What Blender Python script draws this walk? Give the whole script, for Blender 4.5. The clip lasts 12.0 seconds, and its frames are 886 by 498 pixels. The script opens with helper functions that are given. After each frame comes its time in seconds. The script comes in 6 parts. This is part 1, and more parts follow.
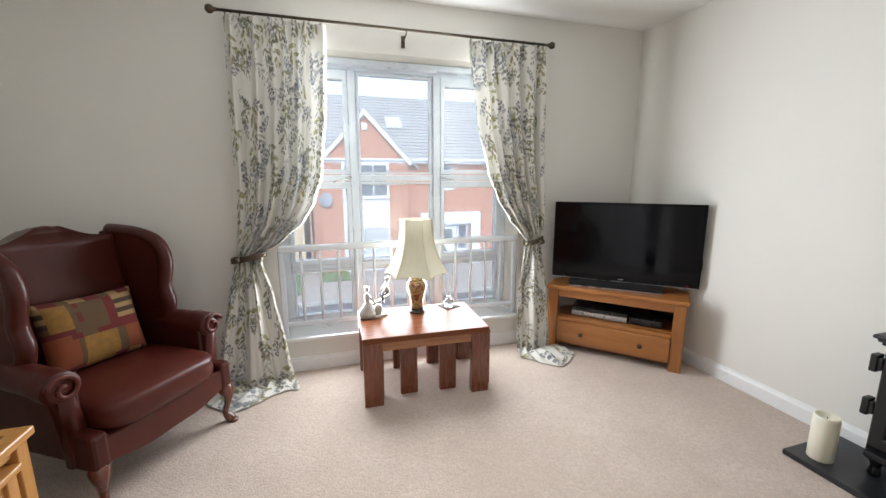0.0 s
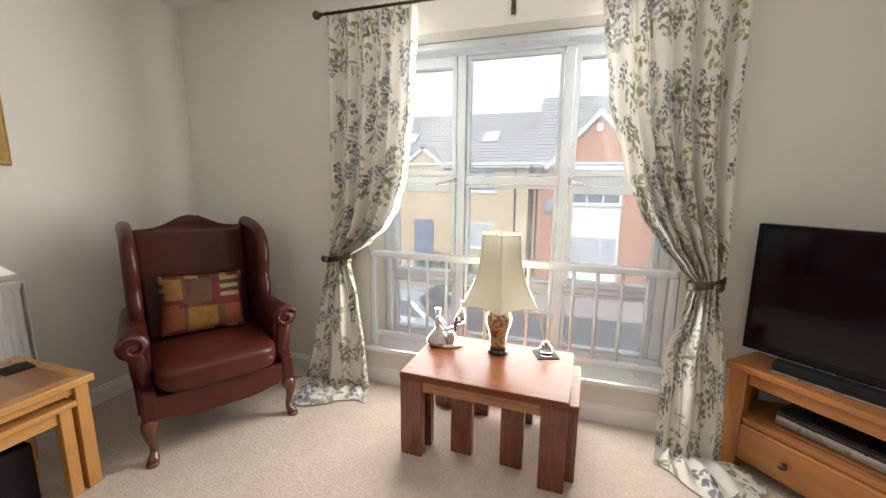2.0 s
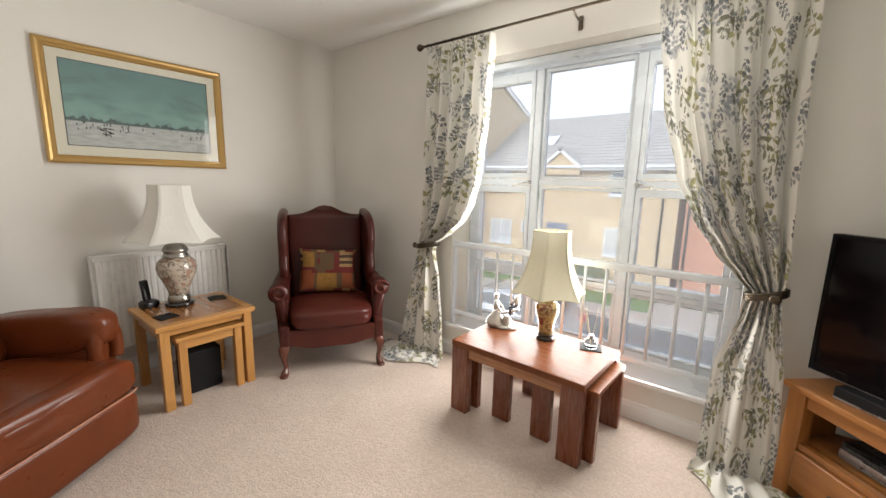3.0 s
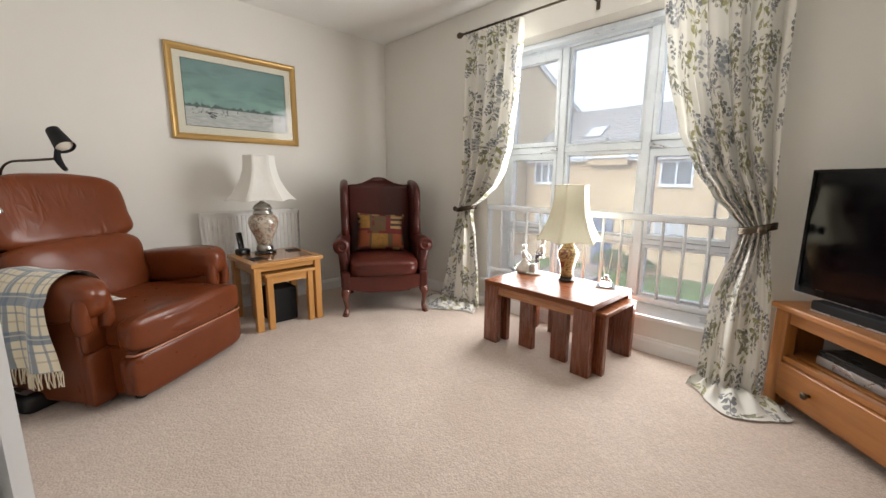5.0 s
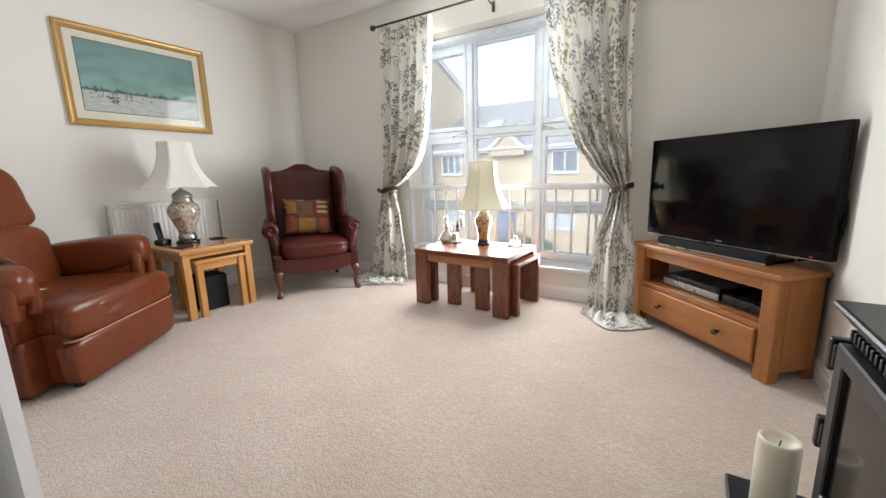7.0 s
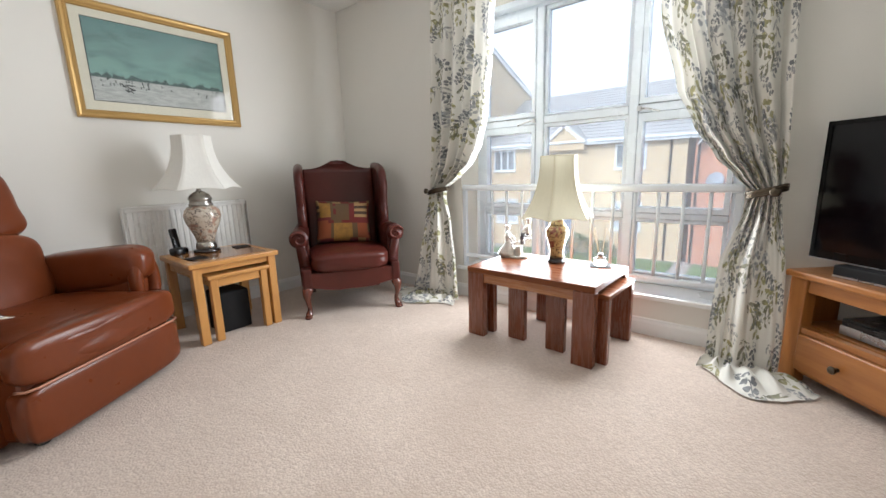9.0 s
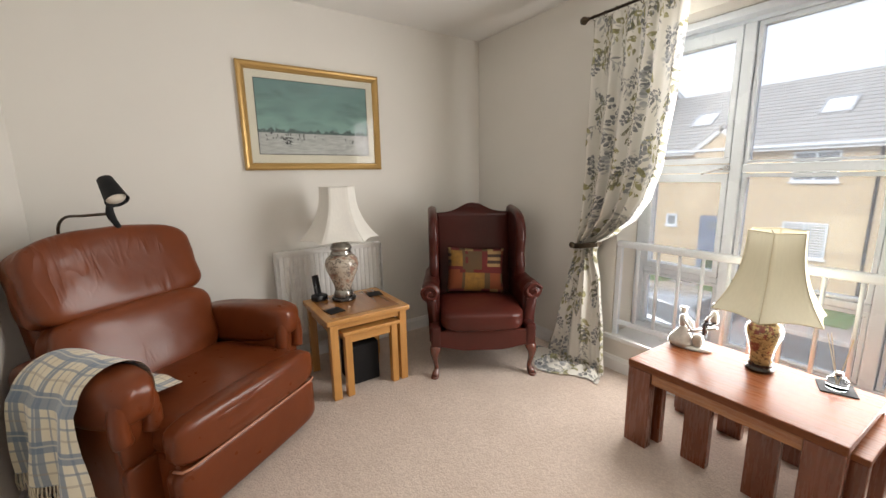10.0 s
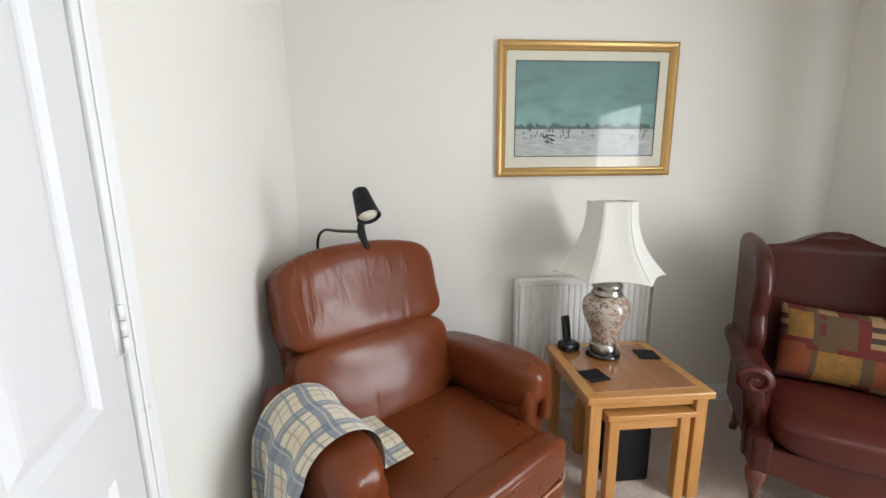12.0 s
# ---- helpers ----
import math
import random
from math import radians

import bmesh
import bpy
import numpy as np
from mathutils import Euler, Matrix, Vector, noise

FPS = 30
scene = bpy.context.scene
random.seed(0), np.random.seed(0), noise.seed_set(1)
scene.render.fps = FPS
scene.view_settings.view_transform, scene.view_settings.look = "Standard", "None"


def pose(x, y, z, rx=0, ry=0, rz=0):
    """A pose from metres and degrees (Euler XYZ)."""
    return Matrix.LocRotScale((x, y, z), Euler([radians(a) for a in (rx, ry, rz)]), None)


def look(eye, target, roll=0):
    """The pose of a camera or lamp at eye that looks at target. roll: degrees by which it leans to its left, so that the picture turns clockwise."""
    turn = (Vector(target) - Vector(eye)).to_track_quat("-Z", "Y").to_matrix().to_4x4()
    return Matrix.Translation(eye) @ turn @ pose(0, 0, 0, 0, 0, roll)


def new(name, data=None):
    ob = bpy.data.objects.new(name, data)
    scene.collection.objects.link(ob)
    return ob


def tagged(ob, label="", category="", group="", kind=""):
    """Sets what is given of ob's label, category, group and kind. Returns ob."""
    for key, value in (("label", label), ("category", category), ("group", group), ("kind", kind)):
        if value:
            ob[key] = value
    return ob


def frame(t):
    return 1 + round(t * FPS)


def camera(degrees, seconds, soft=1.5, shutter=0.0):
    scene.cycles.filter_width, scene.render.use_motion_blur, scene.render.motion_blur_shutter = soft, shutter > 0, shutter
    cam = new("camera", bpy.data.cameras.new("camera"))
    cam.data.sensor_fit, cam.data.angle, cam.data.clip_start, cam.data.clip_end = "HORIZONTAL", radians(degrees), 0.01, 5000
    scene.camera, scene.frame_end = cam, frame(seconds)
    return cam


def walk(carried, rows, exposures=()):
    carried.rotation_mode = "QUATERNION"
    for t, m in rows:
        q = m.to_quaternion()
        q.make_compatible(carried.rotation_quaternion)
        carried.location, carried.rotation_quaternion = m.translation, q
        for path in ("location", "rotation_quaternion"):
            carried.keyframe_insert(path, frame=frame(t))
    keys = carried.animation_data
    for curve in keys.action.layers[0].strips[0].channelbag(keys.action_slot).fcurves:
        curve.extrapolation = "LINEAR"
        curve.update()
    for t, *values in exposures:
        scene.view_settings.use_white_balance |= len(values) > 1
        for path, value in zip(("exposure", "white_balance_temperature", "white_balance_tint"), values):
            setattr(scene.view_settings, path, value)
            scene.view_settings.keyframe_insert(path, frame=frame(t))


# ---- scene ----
cam = camera(97.0, 12.0)
PATH = [
    (0, (0.29, 0.189, 1.356), (0.864, 2.071, 0.996), -0.1),
    (0.5, (0.431, 0.52, 1.337), (0.867, 2.441, 0.99), -0.4),
    (1, (0.666, 0.717, 1.319), (0.816, 2.682, 0.977), -0.3),
    (1.5, (0.883, 0.813, 1.334), (0.67, 2.773, 0.997), 0.1),
    (2, (1.205, 0.741, 1.34), (0.598, 2.616, 1.003), 0.5),
    (2.5, (1.555, 0.653, 1.331), (0.6, 2.377, 0.992), 1.0),
    (3, (1.766, 0.617, 1.34), (0.54, 2.16, 1.003), 1.3),
    (3.2, (1.825, 0.584, 1.349), (0.53, 2.069, 1.009), 1.5),
    (4.8, (2.084, 0.393, 1.111), (0.646, 1.74, 0.767), 0.5),
    (5, (2.129, 0.298, 1.11), (0.732, 1.686, 0.762), 0.4),
    (5.5, (2.186, 0.152, 1.072), (0.901, 1.641, 0.71), -0.2),
    (6, (2.197, 0.028, 1.021), (1.025, 1.606, 0.656), -0.8),
    (6.5, (2.224, -0.055, 1.011), (1.148, 1.589, 0.641), -1.2),
    (6.7, (2.246, -0.058, 0.997), (1.193, 1.601, 0.625), -1.3),
    (8.3, (2.071, 0.211, 0.989), (1.027, 1.873, 0.607), -1.9),
    (8.5, (2.005, 0.279, 0.995), (0.926, 1.918, 0.606), -1.8),
    (9, (1.843, 0.46, 1.004), (0.594, 1.974, 0.62), -1.7),
    (9.5, (1.657, 0.548, 1.147), (0.222, 1.89, 0.772), -1.3),
    (10, (1.461, 0.598, 1.34), (-0.173, 1.692, 0.974), -1.1),
    (10.5, (1.21, 0.597, 1.366), (-0.582, 1.405, 1.002), -0.9),
    (11, (0.912, 0.536, 1.379), (-0.978, 1.078, 1.013), -0.6),
    (11.5, (0.714, 0.506, 1.394), (-1.217, 0.88, 1.034), -0.6),
    (12, (0.688, 0.542, 1.405), (-1.273, 0.689, 1.042), -0.6),
]
EXPOSURES = [(0, 1.34, 6150, 10), (0.5, 1.3, 6300, 10), (1.5, 1.25, 6800, 11), (2.5, 1.25, 6850, 12), (3.2, 1.25, 6850, 12), (5, 1.26, 6700, 12), (6.5, 1.45, 6350, 11), (8.5, 1.48, 6150, 10), (9.5, 1.33, 6450, 11), (10, 1.2, 6900, 13), (11, 1.38, 6450, 10), (12, 1.56, 6150, 9)]
walk(cam, [(t, look(eye, target, roll)) for t, eye, target, roll in PATH], EXPOSURES)

# ---- world, sun, exposure ----
world = bpy.data.worlds.new("overcast_sky")
scene.world = world
world.use_nodes = True
wn = world.node_tree.nodes
wl = world.node_tree.links
sky = wn.new("ShaderNodeTexSky")
sky.sky_type, sky.sun_disc = "NISHITA", False
sky.sun_elevation, sky.sun_rotation = radians(42), radians(200)
sky.air_density, sky.dust_density = 1.0, 4.0
veil = wn.new("ShaderNodeMix")
veil.data_type = "RGBA"
veil.inputs[0].default_value = 0.8
veil.inputs[7].default_value = (13.1, 14.3, 15.7, 1)
wl.new(sky.outputs[0], veil.inputs[6])
wl.new(veil.outputs[2], wn["Background"].inputs[0])
wn["Background"].inputs[1].default_value = 0.11
sun = new("sun", bpy.data.lights.new("sun", "SUN"))
sun.data.energy, sun.data.angle, sun.data.color = 2.6, radians(20), (1.0, 0.97, 0.92)
sun.matrix_world = look((0, -8, 9), (3, 8, 0))
daylight = new("window_daylight", bpy.data.lights.new("window_daylight", "AREA"))
daylight.data.shape, daylight.data.size, daylight.data.size_y = "RECTANGLE", 1.34, 1.86
daylight.data.energy, daylight.data.color = 37.0, (0.96, 0.985, 1.0)
daylight.matrix_world = look((0.85, 2.955, 1.205), (0.85, 0.0, 1.205))

# ---- helpers ----
I4 = Matrix.Identity(4)


def T(x, y, z):
    return Matrix.Translation((x, y, z))


def part(name, bm, material, parent=None, label="", smooth=False):
    bmesh.ops.recalc_face_normals(bm, faces=bm.faces)
    me = bpy.data.meshes.new(name)
    bm.to_mesh(me)
    bm.free()
    for m in material if isinstance(material, (list, tuple)) else [material]:
        me.materials.append(m)
    if smooth:
        for p in me.polygons:
            p.use_smooth = True
    ob = new(name, me)
    ob.parent = parent
    return tagged(ob, label)


def thing(name, m, label, category, group="", kind=""):
    ob = new(name)
    ob.empty_display_size = 0.1
    ob.matrix_world = m
    return tagged(ob, label, category, group, kind)


def box(bm, x0, x1, y0, y1, z0, z1, bevel=0.0, m=I4, seg=2):
    g = bmesh.ops.create_cube(bm, size=1, matrix=m @ T((x0 + x1) / 2, (y0 + y1) / 2, (z0 + z1) / 2) @ Matrix.Diagonal((x1 - x0, y1 - y0, z1 - z0, 1)))
    if bevel:
        edges = {e for v in g["verts"] for e in v.link_edges}
        bmesh.ops.bevel(bm, geom=list(edges), offset=bevel, segments=seg, affect="EDGES", profile=0.5)
    return bm


def boxpart(name, x0, x1, y0, y1, z0, z1, material, parent=None, bevel=0.004, m=I4, label=""):
    return part(name, box(bmesh.new(), x0, x1, y0, y1, z0, z1, bevel, m), material, parent, label)


def pillow(bm, sx, sy, sz, m=I4, n=12, p=4.0, sag=0.0, wrinkle=0.0, seed=0.0):
    """A stuffed block: a cube of n x n faces a side, drawn in to rounded corners."""
    known = {}

    def at(i, j, k):
        if (i, j, k) not in known:
            known[i, j, k] = bm.verts.new((2 * i / n - 1, 2 * j / n - 1, 2 * k / n - 1))
        return known[i, j, k]
    for a in range(n):
        for b in range(n):
            for e in (0, n):
                bm.faces.new((at(e, a, b), at(e, a + 1, b), at(e, a + 1, b + 1), at(e, a, b + 1)))
                bm.faces.new((at(a, e, b), at(a + 1, e, b), at(a + 1, e, b + 1), at(a, e, b + 1)))
                bm.faces.new((at(a, b, e), at(a + 1, b, e), at(a + 1, b + 1, e), at(a, b + 1, e)))
    vs = known.values()
    for v in vs:
        c = v.co
        s = max(abs(c.x), abs(c.y), abs(c.z)) / (abs(c.x) ** p + abs(c.y) ** p + abs(c.z) ** p) ** (1 / p)
        q = c * s
        if sag and q.z > 0:
            q.z -= sag * (1 - q.x * q.x) * (1 - q.y * q.y)
        if wrinkle:
            q *= 1 + wrinkle * noise.noise(Vector((q.x * 2.2 + seed, q.y * 2.2, q.z * 2.2)))
        v.co = m @ Vector((q.x * sx / 2, q.y * sy / 2, q.z * sz / 2))
    return bm


def lathe(bm, profile, n=28, m=I4, cap=True):
    rings = []
    for r, z in profile:
        rings.append([bm.verts.new(m @ Vector((r * math.cos(2 * math.pi * i / n), r * math.sin(2 * math.pi * i / n), z))) for i in range(n)])
    for a, b in zip(rings, rings[1:]):
        for i in range(n):
            bm.faces.new((a[i], a[(i + 1) % n], b[(i + 1) % n], b[i]))
    if cap:
        bm.faces.new(rings[0][::-1])
        bm.faces.new(rings[-1])
    return bm


def tube(bm, pts, radii, n=10, m=I4, flat=1.0):
    pts = [Vector(p) for p in pts]
    if not isinstance(radii, (list, tuple)):
        radii = [radii] * len(pts)
    rings = []
    side = None
    for i, p in enumerate(pts):
        d = (pts[min(i + 1, len(pts) - 1)] - pts[max(i - 1, 0)]).normalized()
        if side is None:
            side = d.orthogonal().normalized()
        side = (side - d * side.dot(d)).normalized()
        up = d.cross(side)
        rings.append([bm.verts.new(m @ (p + radii[i] * (math.cos(2 * math.pi * k / n) * side + flat * math.sin(2 * math.pi * k / n) * up))) for k in range(n)])
    for a, b in zip(rings, rings[1:]):
        for k in range(n):
            bm.faces.new((a[k], a[(k + 1) % n], b[(k + 1) % n], b[k]))
    bm.faces.new(rings[0][::-1])
    bm.faces.new(rings[-1])
    return bm


def smooth_curve(pts, steps=6):
    """Catmull-Rom through points."""
    pts = [Vector(p) for p in pts]
    out = []
    for i in range(len(pts) - 1):
        a, b, c, d = pts[max(i - 1, 0)], pts[i], pts[i + 1], pts[min(i + 2, len(pts) - 1)]
        for k in range(steps):
            t = k / steps
            out.append(0.5 * ((2 * b) + (c - a) * t + (2 * a - 5 * b + 4 * c - d) * t * t + (3 * b - a - 3 * c + d) * t ** 3))
    out.append(pts[-1])
    return out


def prism(bm, outline, depth, m=I4, bevel=0.0, seg=2):
    """An outline in x and y, depth thick in z (both ways from 0)."""
    lo = [bm.verts.new(Vector((x, y, -depth / 2))) for x, y in outline]
    hi = [bm.verts.new(Vector((x, y, depth / 2))) for x, y in outline]
    n = len(outline)
    a, b = bm.faces.new(lo[::-1]), bm.faces.new(hi)
    rim = []
    for i in range(n):
        f = bm.faces.new((lo[i], lo[(i + 1) % n], hi[(i + 1) % n], hi[i]))
    vs = set(lo + hi)
    if bevel:
        r = bmesh.ops.bevel(bm, geom=list(a.edges) + list(b.edges), offset=bevel, segments=seg, affect="EDGES", profile=0.5)
        vs = {v for v in vs if v.is_valid} | set(r["verts"])
    bmesh.ops.transform(bm, matrix=m, verts=list(vs))
    return bm


def lerp_table(rows, z):
    """Values between rows of (z, ...), in falling order of z."""
    if z >= rows[0][0]:
        return rows[0][1:]
    for a, b in zip(rows, rows[1:]):
        if z >= b[0]:
            t = (a[0] - z) / (a[0] - b[0])
            t = t * t * (3 - 2 * t) * 0.5 + t * 0.5
            return tuple(p + (q - p) * t for p, q in zip(a[1:], b[1:]))
    return rows[-1][1:]


def wall_with_holes(bm, x0, x1, z0, z1, holes, y0, y1, m=I4):
    """A wall along x between y0 and y1 with rectangular holes (x0, x1, z0, z1)."""
    xs = sorted({x0, x1, *[h[0] for h in holes], *[h[1] for h in holes]})
    zs = sorted({z0, z1, *[h[2] for h in holes], *[h[3] for h in holes]})
    solid = lambda i, j: 0 <= i < len(xs) - 1 and 0 <= j < len(zs) - 1 and not any(h[0] <= xs[i] < h[1] and h[2] <= zs[j] < h[3] for h in holes)
    vert = {}

    def V(i, j, k):
        if (i, j, k) not in vert:
            vert[i, j, k] = bm.verts.new(m @ Vector((xs[i], (y0, y1)[k], zs[j])))
        return vert[i, j, k]
    for i in range(len(xs) - 1):
        for j in range(len(zs) - 1):
            if not solid(i, j):
                continue
            for k in (0, 1):
                bm.faces.new((V(i, j, k), V(i + 1, j, k), V(i + 1, j + 1, k), V(i, j + 1, k)))
            for (di, dj), (a, b) in {(-1, 0): ((i, j), (i, j + 1)), (1, 0): ((i + 1, j), (i + 1, j + 1)), (0, -1): ((i, j), (i + 1, j)), (0, 1): ((i, j + 1), (i + 1, j + 1))}.items():
                if not solid(i + di, j + dj):
                    bm.faces.new((V(*a, 0), V(*b, 0), V(*b, 1), V(*a, 1)))
    return bm


# ---- materials ----
class Nodes:
    """A small builder of node materials."""

    def __init__(self, name, **values):
        self.mat = bpy.data.materials.new(name)
        self.mat.use_nodes = True
        self.tree = self.mat.node_tree
        self.bsdf = self.tree.nodes["Principled BSDF"]
        self.coords = self.tree.nodes.new("ShaderNodeTexCoord")
        for key, value in values.items():
            self.set(key.replace("_", " "), value)

    def set(self, key, value):
        names = {"color": "Base Color", "rough": "Roughness", "metal": "Metallic", "spec": "Specular IOR Level", "coat": "Coat Weight", "coatrough": "Coat Roughness", "sheen": "Sheen Weight", "sub": "Subsurface Weight"}
        sock = self.bsdf.inputs[names.get(key, key)]
        if hasattr(value, "links"):
            self.tree.links.new(value, sock)
        else:
            sock.default_value = (*value, 1) if isinstance(value, tuple) and len(value) == 3 else value

    def node(self, kind, *links, **props):
        nd = self.tree.nodes.new("ShaderNode" + kind)
        for key, value in props.items():
            if key == "op":
                nd.operation = value
            elif key == "rgba":
                nd.data_type = "RGBA"
            elif key == "blend":
                nd.blend_type = value
        for i, value in links:
            if hasattr(value, "links"):
                self.tree.links.new(value, nd.inputs[i])
            else:
                nd.inputs[i].default_value = (*value, 1) if isinstance(value, tuple) and len(value) == 3 and nd.inputs[i].type == "RGBA" else value
        return nd

    def where(self, scale=(1, 1, 1), uv=False, turn=(0, 0, 0)):
        return self.node("Mapping", (0, self.coords.outputs["UV" if uv else "Object"]), (2, turn), (3, scale)).outputs[0]

    def noise(self, scale, detail=3.0, at=None, rough=0.55, distort=0.0):
        return self.node("TexNoise", (0, at or self.coords.outputs["Object"]), (2, scale), (3, detail), (4, rough), (8, distort)).outputs[0]

    def voronoi(self, scale, at=None, out="Distance"):
        return self.node("TexVoronoi", (0, at or self.coords.outputs["Object"]), (2, scale)).outputs[out]

    def ramp(self, value, lo, hi, a=0.0, b=1.0):
        return self.node("MapRange", (0, value), (1, lo), (2, hi), (3, a), (4, b)).outputs[0]

    def math(self, op, a, b=0.0):
        return self.node("Math", (0, a), (1, b), op=op).outputs[0]

    def mix(self, fac, a, b, blend="MIX"):
        return self.node("Mix", (0, fac), (6, a), (7, b), rgba=1, blend=blend).outputs[2]

    def bump(self, height, strength=0.3, distance=0.002, under=None):
        nd = self.node("Bump", (0, strength), (1, distance), (2 if False else "Height", height))
        if under is not None:
            self.tree.links.new(under, nd.inputs["Normal"])
        self.tree.links.new(nd.outputs[0], self.bsdf.inputs["Normal"])
        return nd.outputs[0]


def shade(c, k):
    return tuple(min(1.0, v * k) for v in c)


def plain(name, color, rough=0.5, metal=0.0, vary=0.12, scale=7.0, grain=140.0, relief=0.15, depth=0.001, **more):
    n = Nodes(name, rough=rough, metal=metal, **more)
    big, fine = n.noise(scale, 4), n.noise(grain, 2)
    c = n.mix(n.ramp(big, 0.3, 0.7), shade(color, 1 - vary), shade(color, 1 + vary))
    n.set("color", n.mix(n.ramp(fine, 0.35, 0.65, 0, 0.35), c, shade(color, 1 - 1.6 * vary)))
    n.set("rough", n.ramp(big, 0.3, 0.7, max(0.02, rough - 0.07), min(1, rough + 0.07)))
    if relief:
        n.bump(fine, relief, depth)
    return n.mat


def wood(name, light, dark, along="z", rough=0.35, coat=0.15, knots=0.0, grain=1.0, streak=0.4, spec=0.5):
    n = Nodes(name, rough=rough, coat=coat, coatrough=0.2, spec=spec)
    k = {"x": (1.2, 14, 14), "y": (14, 1.2, 14), "z": (14, 14, 1.2)}[along]
    at = n.where(tuple(v * grain for v in k))
    broad = n.noise(1.1, 5, at, 0.6, 1.2)
    fine = n.noise(9.0, 3, at, 0.7)
    blot = n.noise(2.6, 3)
    c = n.mix(n.ramp(broad, 0.32, 0.68), dark, light)
    c = n.mix(n.ramp(fine, 0.5, 0.8, 0, streak), c, shade(dark, 0.7))
    c = n.mix(n.ramp(blot, 0.35, 0.7, 0, 0.3), c, shade(light, 1.15))
    if knots:
        kn = n.voronoi(3.3)
        c = n.mix(n.ramp(kn, 0.02, 0.09, knots, 0), c, shade(dark, 0.35))
    n.set("color", c)
    n.set("rough", n.ramp(fine, 0.3, 0.7, rough - 0.06, rough + 0.1))
    n.bump(fine, 0.12, 0.0008)
    return n.mat


def leather(name, color, worn, rough=0.33, crease=0.2, stretch=(5, 5, 3), gloss=0.22):
    """Hide with soft dents, fine ridged creases drawn out along one way, and a dull scuffed bloom."""
    n = Nodes(name, rough=rough, spec=0.22, coat=gloss, coatrough=0.16)
    big = n.noise(3.2, 4, None, 0.55, 0.6)
    soft = n.noise(8.0, 2.0, None, 0.5, 0.4)
    scuff = n.noise(13, 3)
    spread = n.noise(2.3, 2)
    grain = n.voronoi(420)
    c = n.mix(n.ramp(big, 0.25, 0.75), shade(color, 0.88), shade(color, 1.12))
    c = n.mix(n.math("MULTIPLY", n.ramp(scuff, 0.4, 0.9, 0, 0.16), n.ramp(big, 0.45, 0.65)), c, worn)
    lines = n.noise(1.0, 2.0, n.where(stretch), 0.45, 0.5)
    ridge = n.math("POWER", n.ramp(n.math("ABSOLUTE", n.math("SUBTRACT", lines, 0.5)), 0.0, 0.20, 1.0, 0.0), 1.6)
    ridge = n.math("MULTIPLY", ridge, n.ramp(spread, 0.52, 0.68))
    c = n.mix(n.math("MULTIPLY", ridge, 0.07 if crease > 0.1 else 0.03), c, worn)
    n.set("color", c)
    n.set("rough", n.ramp(scuff, 0.2, 0.8, rough - 0.04, rough + 0.08))
    low = n.bump(soft, 0.26, 0.008)
    mid = n.bump(ridge, crease, 0.008, low)
    n.bump(grain, 0.06, 0.0006, mid)
    return n.mat


PAINT = plain("cream_wall_paint", (0.765, 0.74, 0.685), 0.85, vary=0.02, scale=1.6, grain=320, relief=0.12, spec=0.25)
CEIL = plain("white_ceiling_paint", (0.86, 0.85, 0.82), 0.9, vary=0.015, scale=1.3, grain=260, relief=0.1, spec=0.2)
GLOSS = plain("white_gloss_paint", (0.80, 0.80, 0.79), 0.32, vary=0.02, scale=3, grain=60, relief=0.06)
# blue added to the white plastic for the cool glare round the window
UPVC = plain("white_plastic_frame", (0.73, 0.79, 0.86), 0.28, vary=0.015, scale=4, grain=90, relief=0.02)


# white rail paint with the window glare's blue mixed into its colour
RAIL_PAINT = plain("glare_cooled_rail_paint", (0.74, 0.78, 0.83), 0.35, vary=0.02, scale=3, grain=60, relief=0.06)
DOOR_PAINT = plain("white_satin_door_paint", (0.72, 0.72, 0.725), 0.5, vary=0.02, scale=3, grain=60, relief=0.06, spec=0.3)


def carpet():
    n = Nodes("beige_carpet", rough=0.95, spec=0.1, sheen=0.25)
    tuft = n.voronoi(125)
    lump = n.noise(48, 4)
    pile = n.noise(2.2, 4, None, 0.6, 0.4)
    c = n.mix(n.ramp(pile, 0.35, 0.65), (0.57, 0.465, 0.385), (0.66, 0.55, 0.465))
    c = n.mix(n.ramp(n.noise(11, 3, None, 0.65, 0.8), 0.45, 0.68, 0, 0.4), c, (0.50, 0.40, 0.325))
    c = n.mix(n.ramp(lump, 0.38, 0.66, 0, 0.45), c, (0.43, 0.34, 0.285))
    c = n.mix(n.ramp(tuft, 0.25, 0.7, 0, 0.36), c, (0.40, 0.315, 0.26))
    n.set("color", c)
    low = n.bump(n.math("ADD", lump, n.noise(24, 3)), 0.4, 0.006)
    n.bump(n.math("SUBTRACT", 1.0, tuft), 0.6, 0.004, low)
    return n.mat


CARPET = carpet()
SHEESHAM = wood("red_brown_hardwood_x", (0.235, 0.080, 0.030), (0.15, 0.046, 0.018), "x", 0.27, 0.0, 0, 0.7, 0.2, 0.16)
SHEESHAM_Z = wood("red_brown_hardwood_z", (0.19, 0.054, 0.022), (0.135, 0.036, 0.015), "z", 0.25, 0.4, 0, 0.6, 0.15)
SHEESHAM_APRON = wood("honey_striped_hardwood", (0.46, 0.20, 0.075), (0.22, 0.07, 0.026), "x", 0.25, 0.4)
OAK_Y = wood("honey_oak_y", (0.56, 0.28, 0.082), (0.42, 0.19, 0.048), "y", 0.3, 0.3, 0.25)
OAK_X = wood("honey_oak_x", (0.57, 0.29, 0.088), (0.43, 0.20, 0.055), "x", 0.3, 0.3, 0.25)
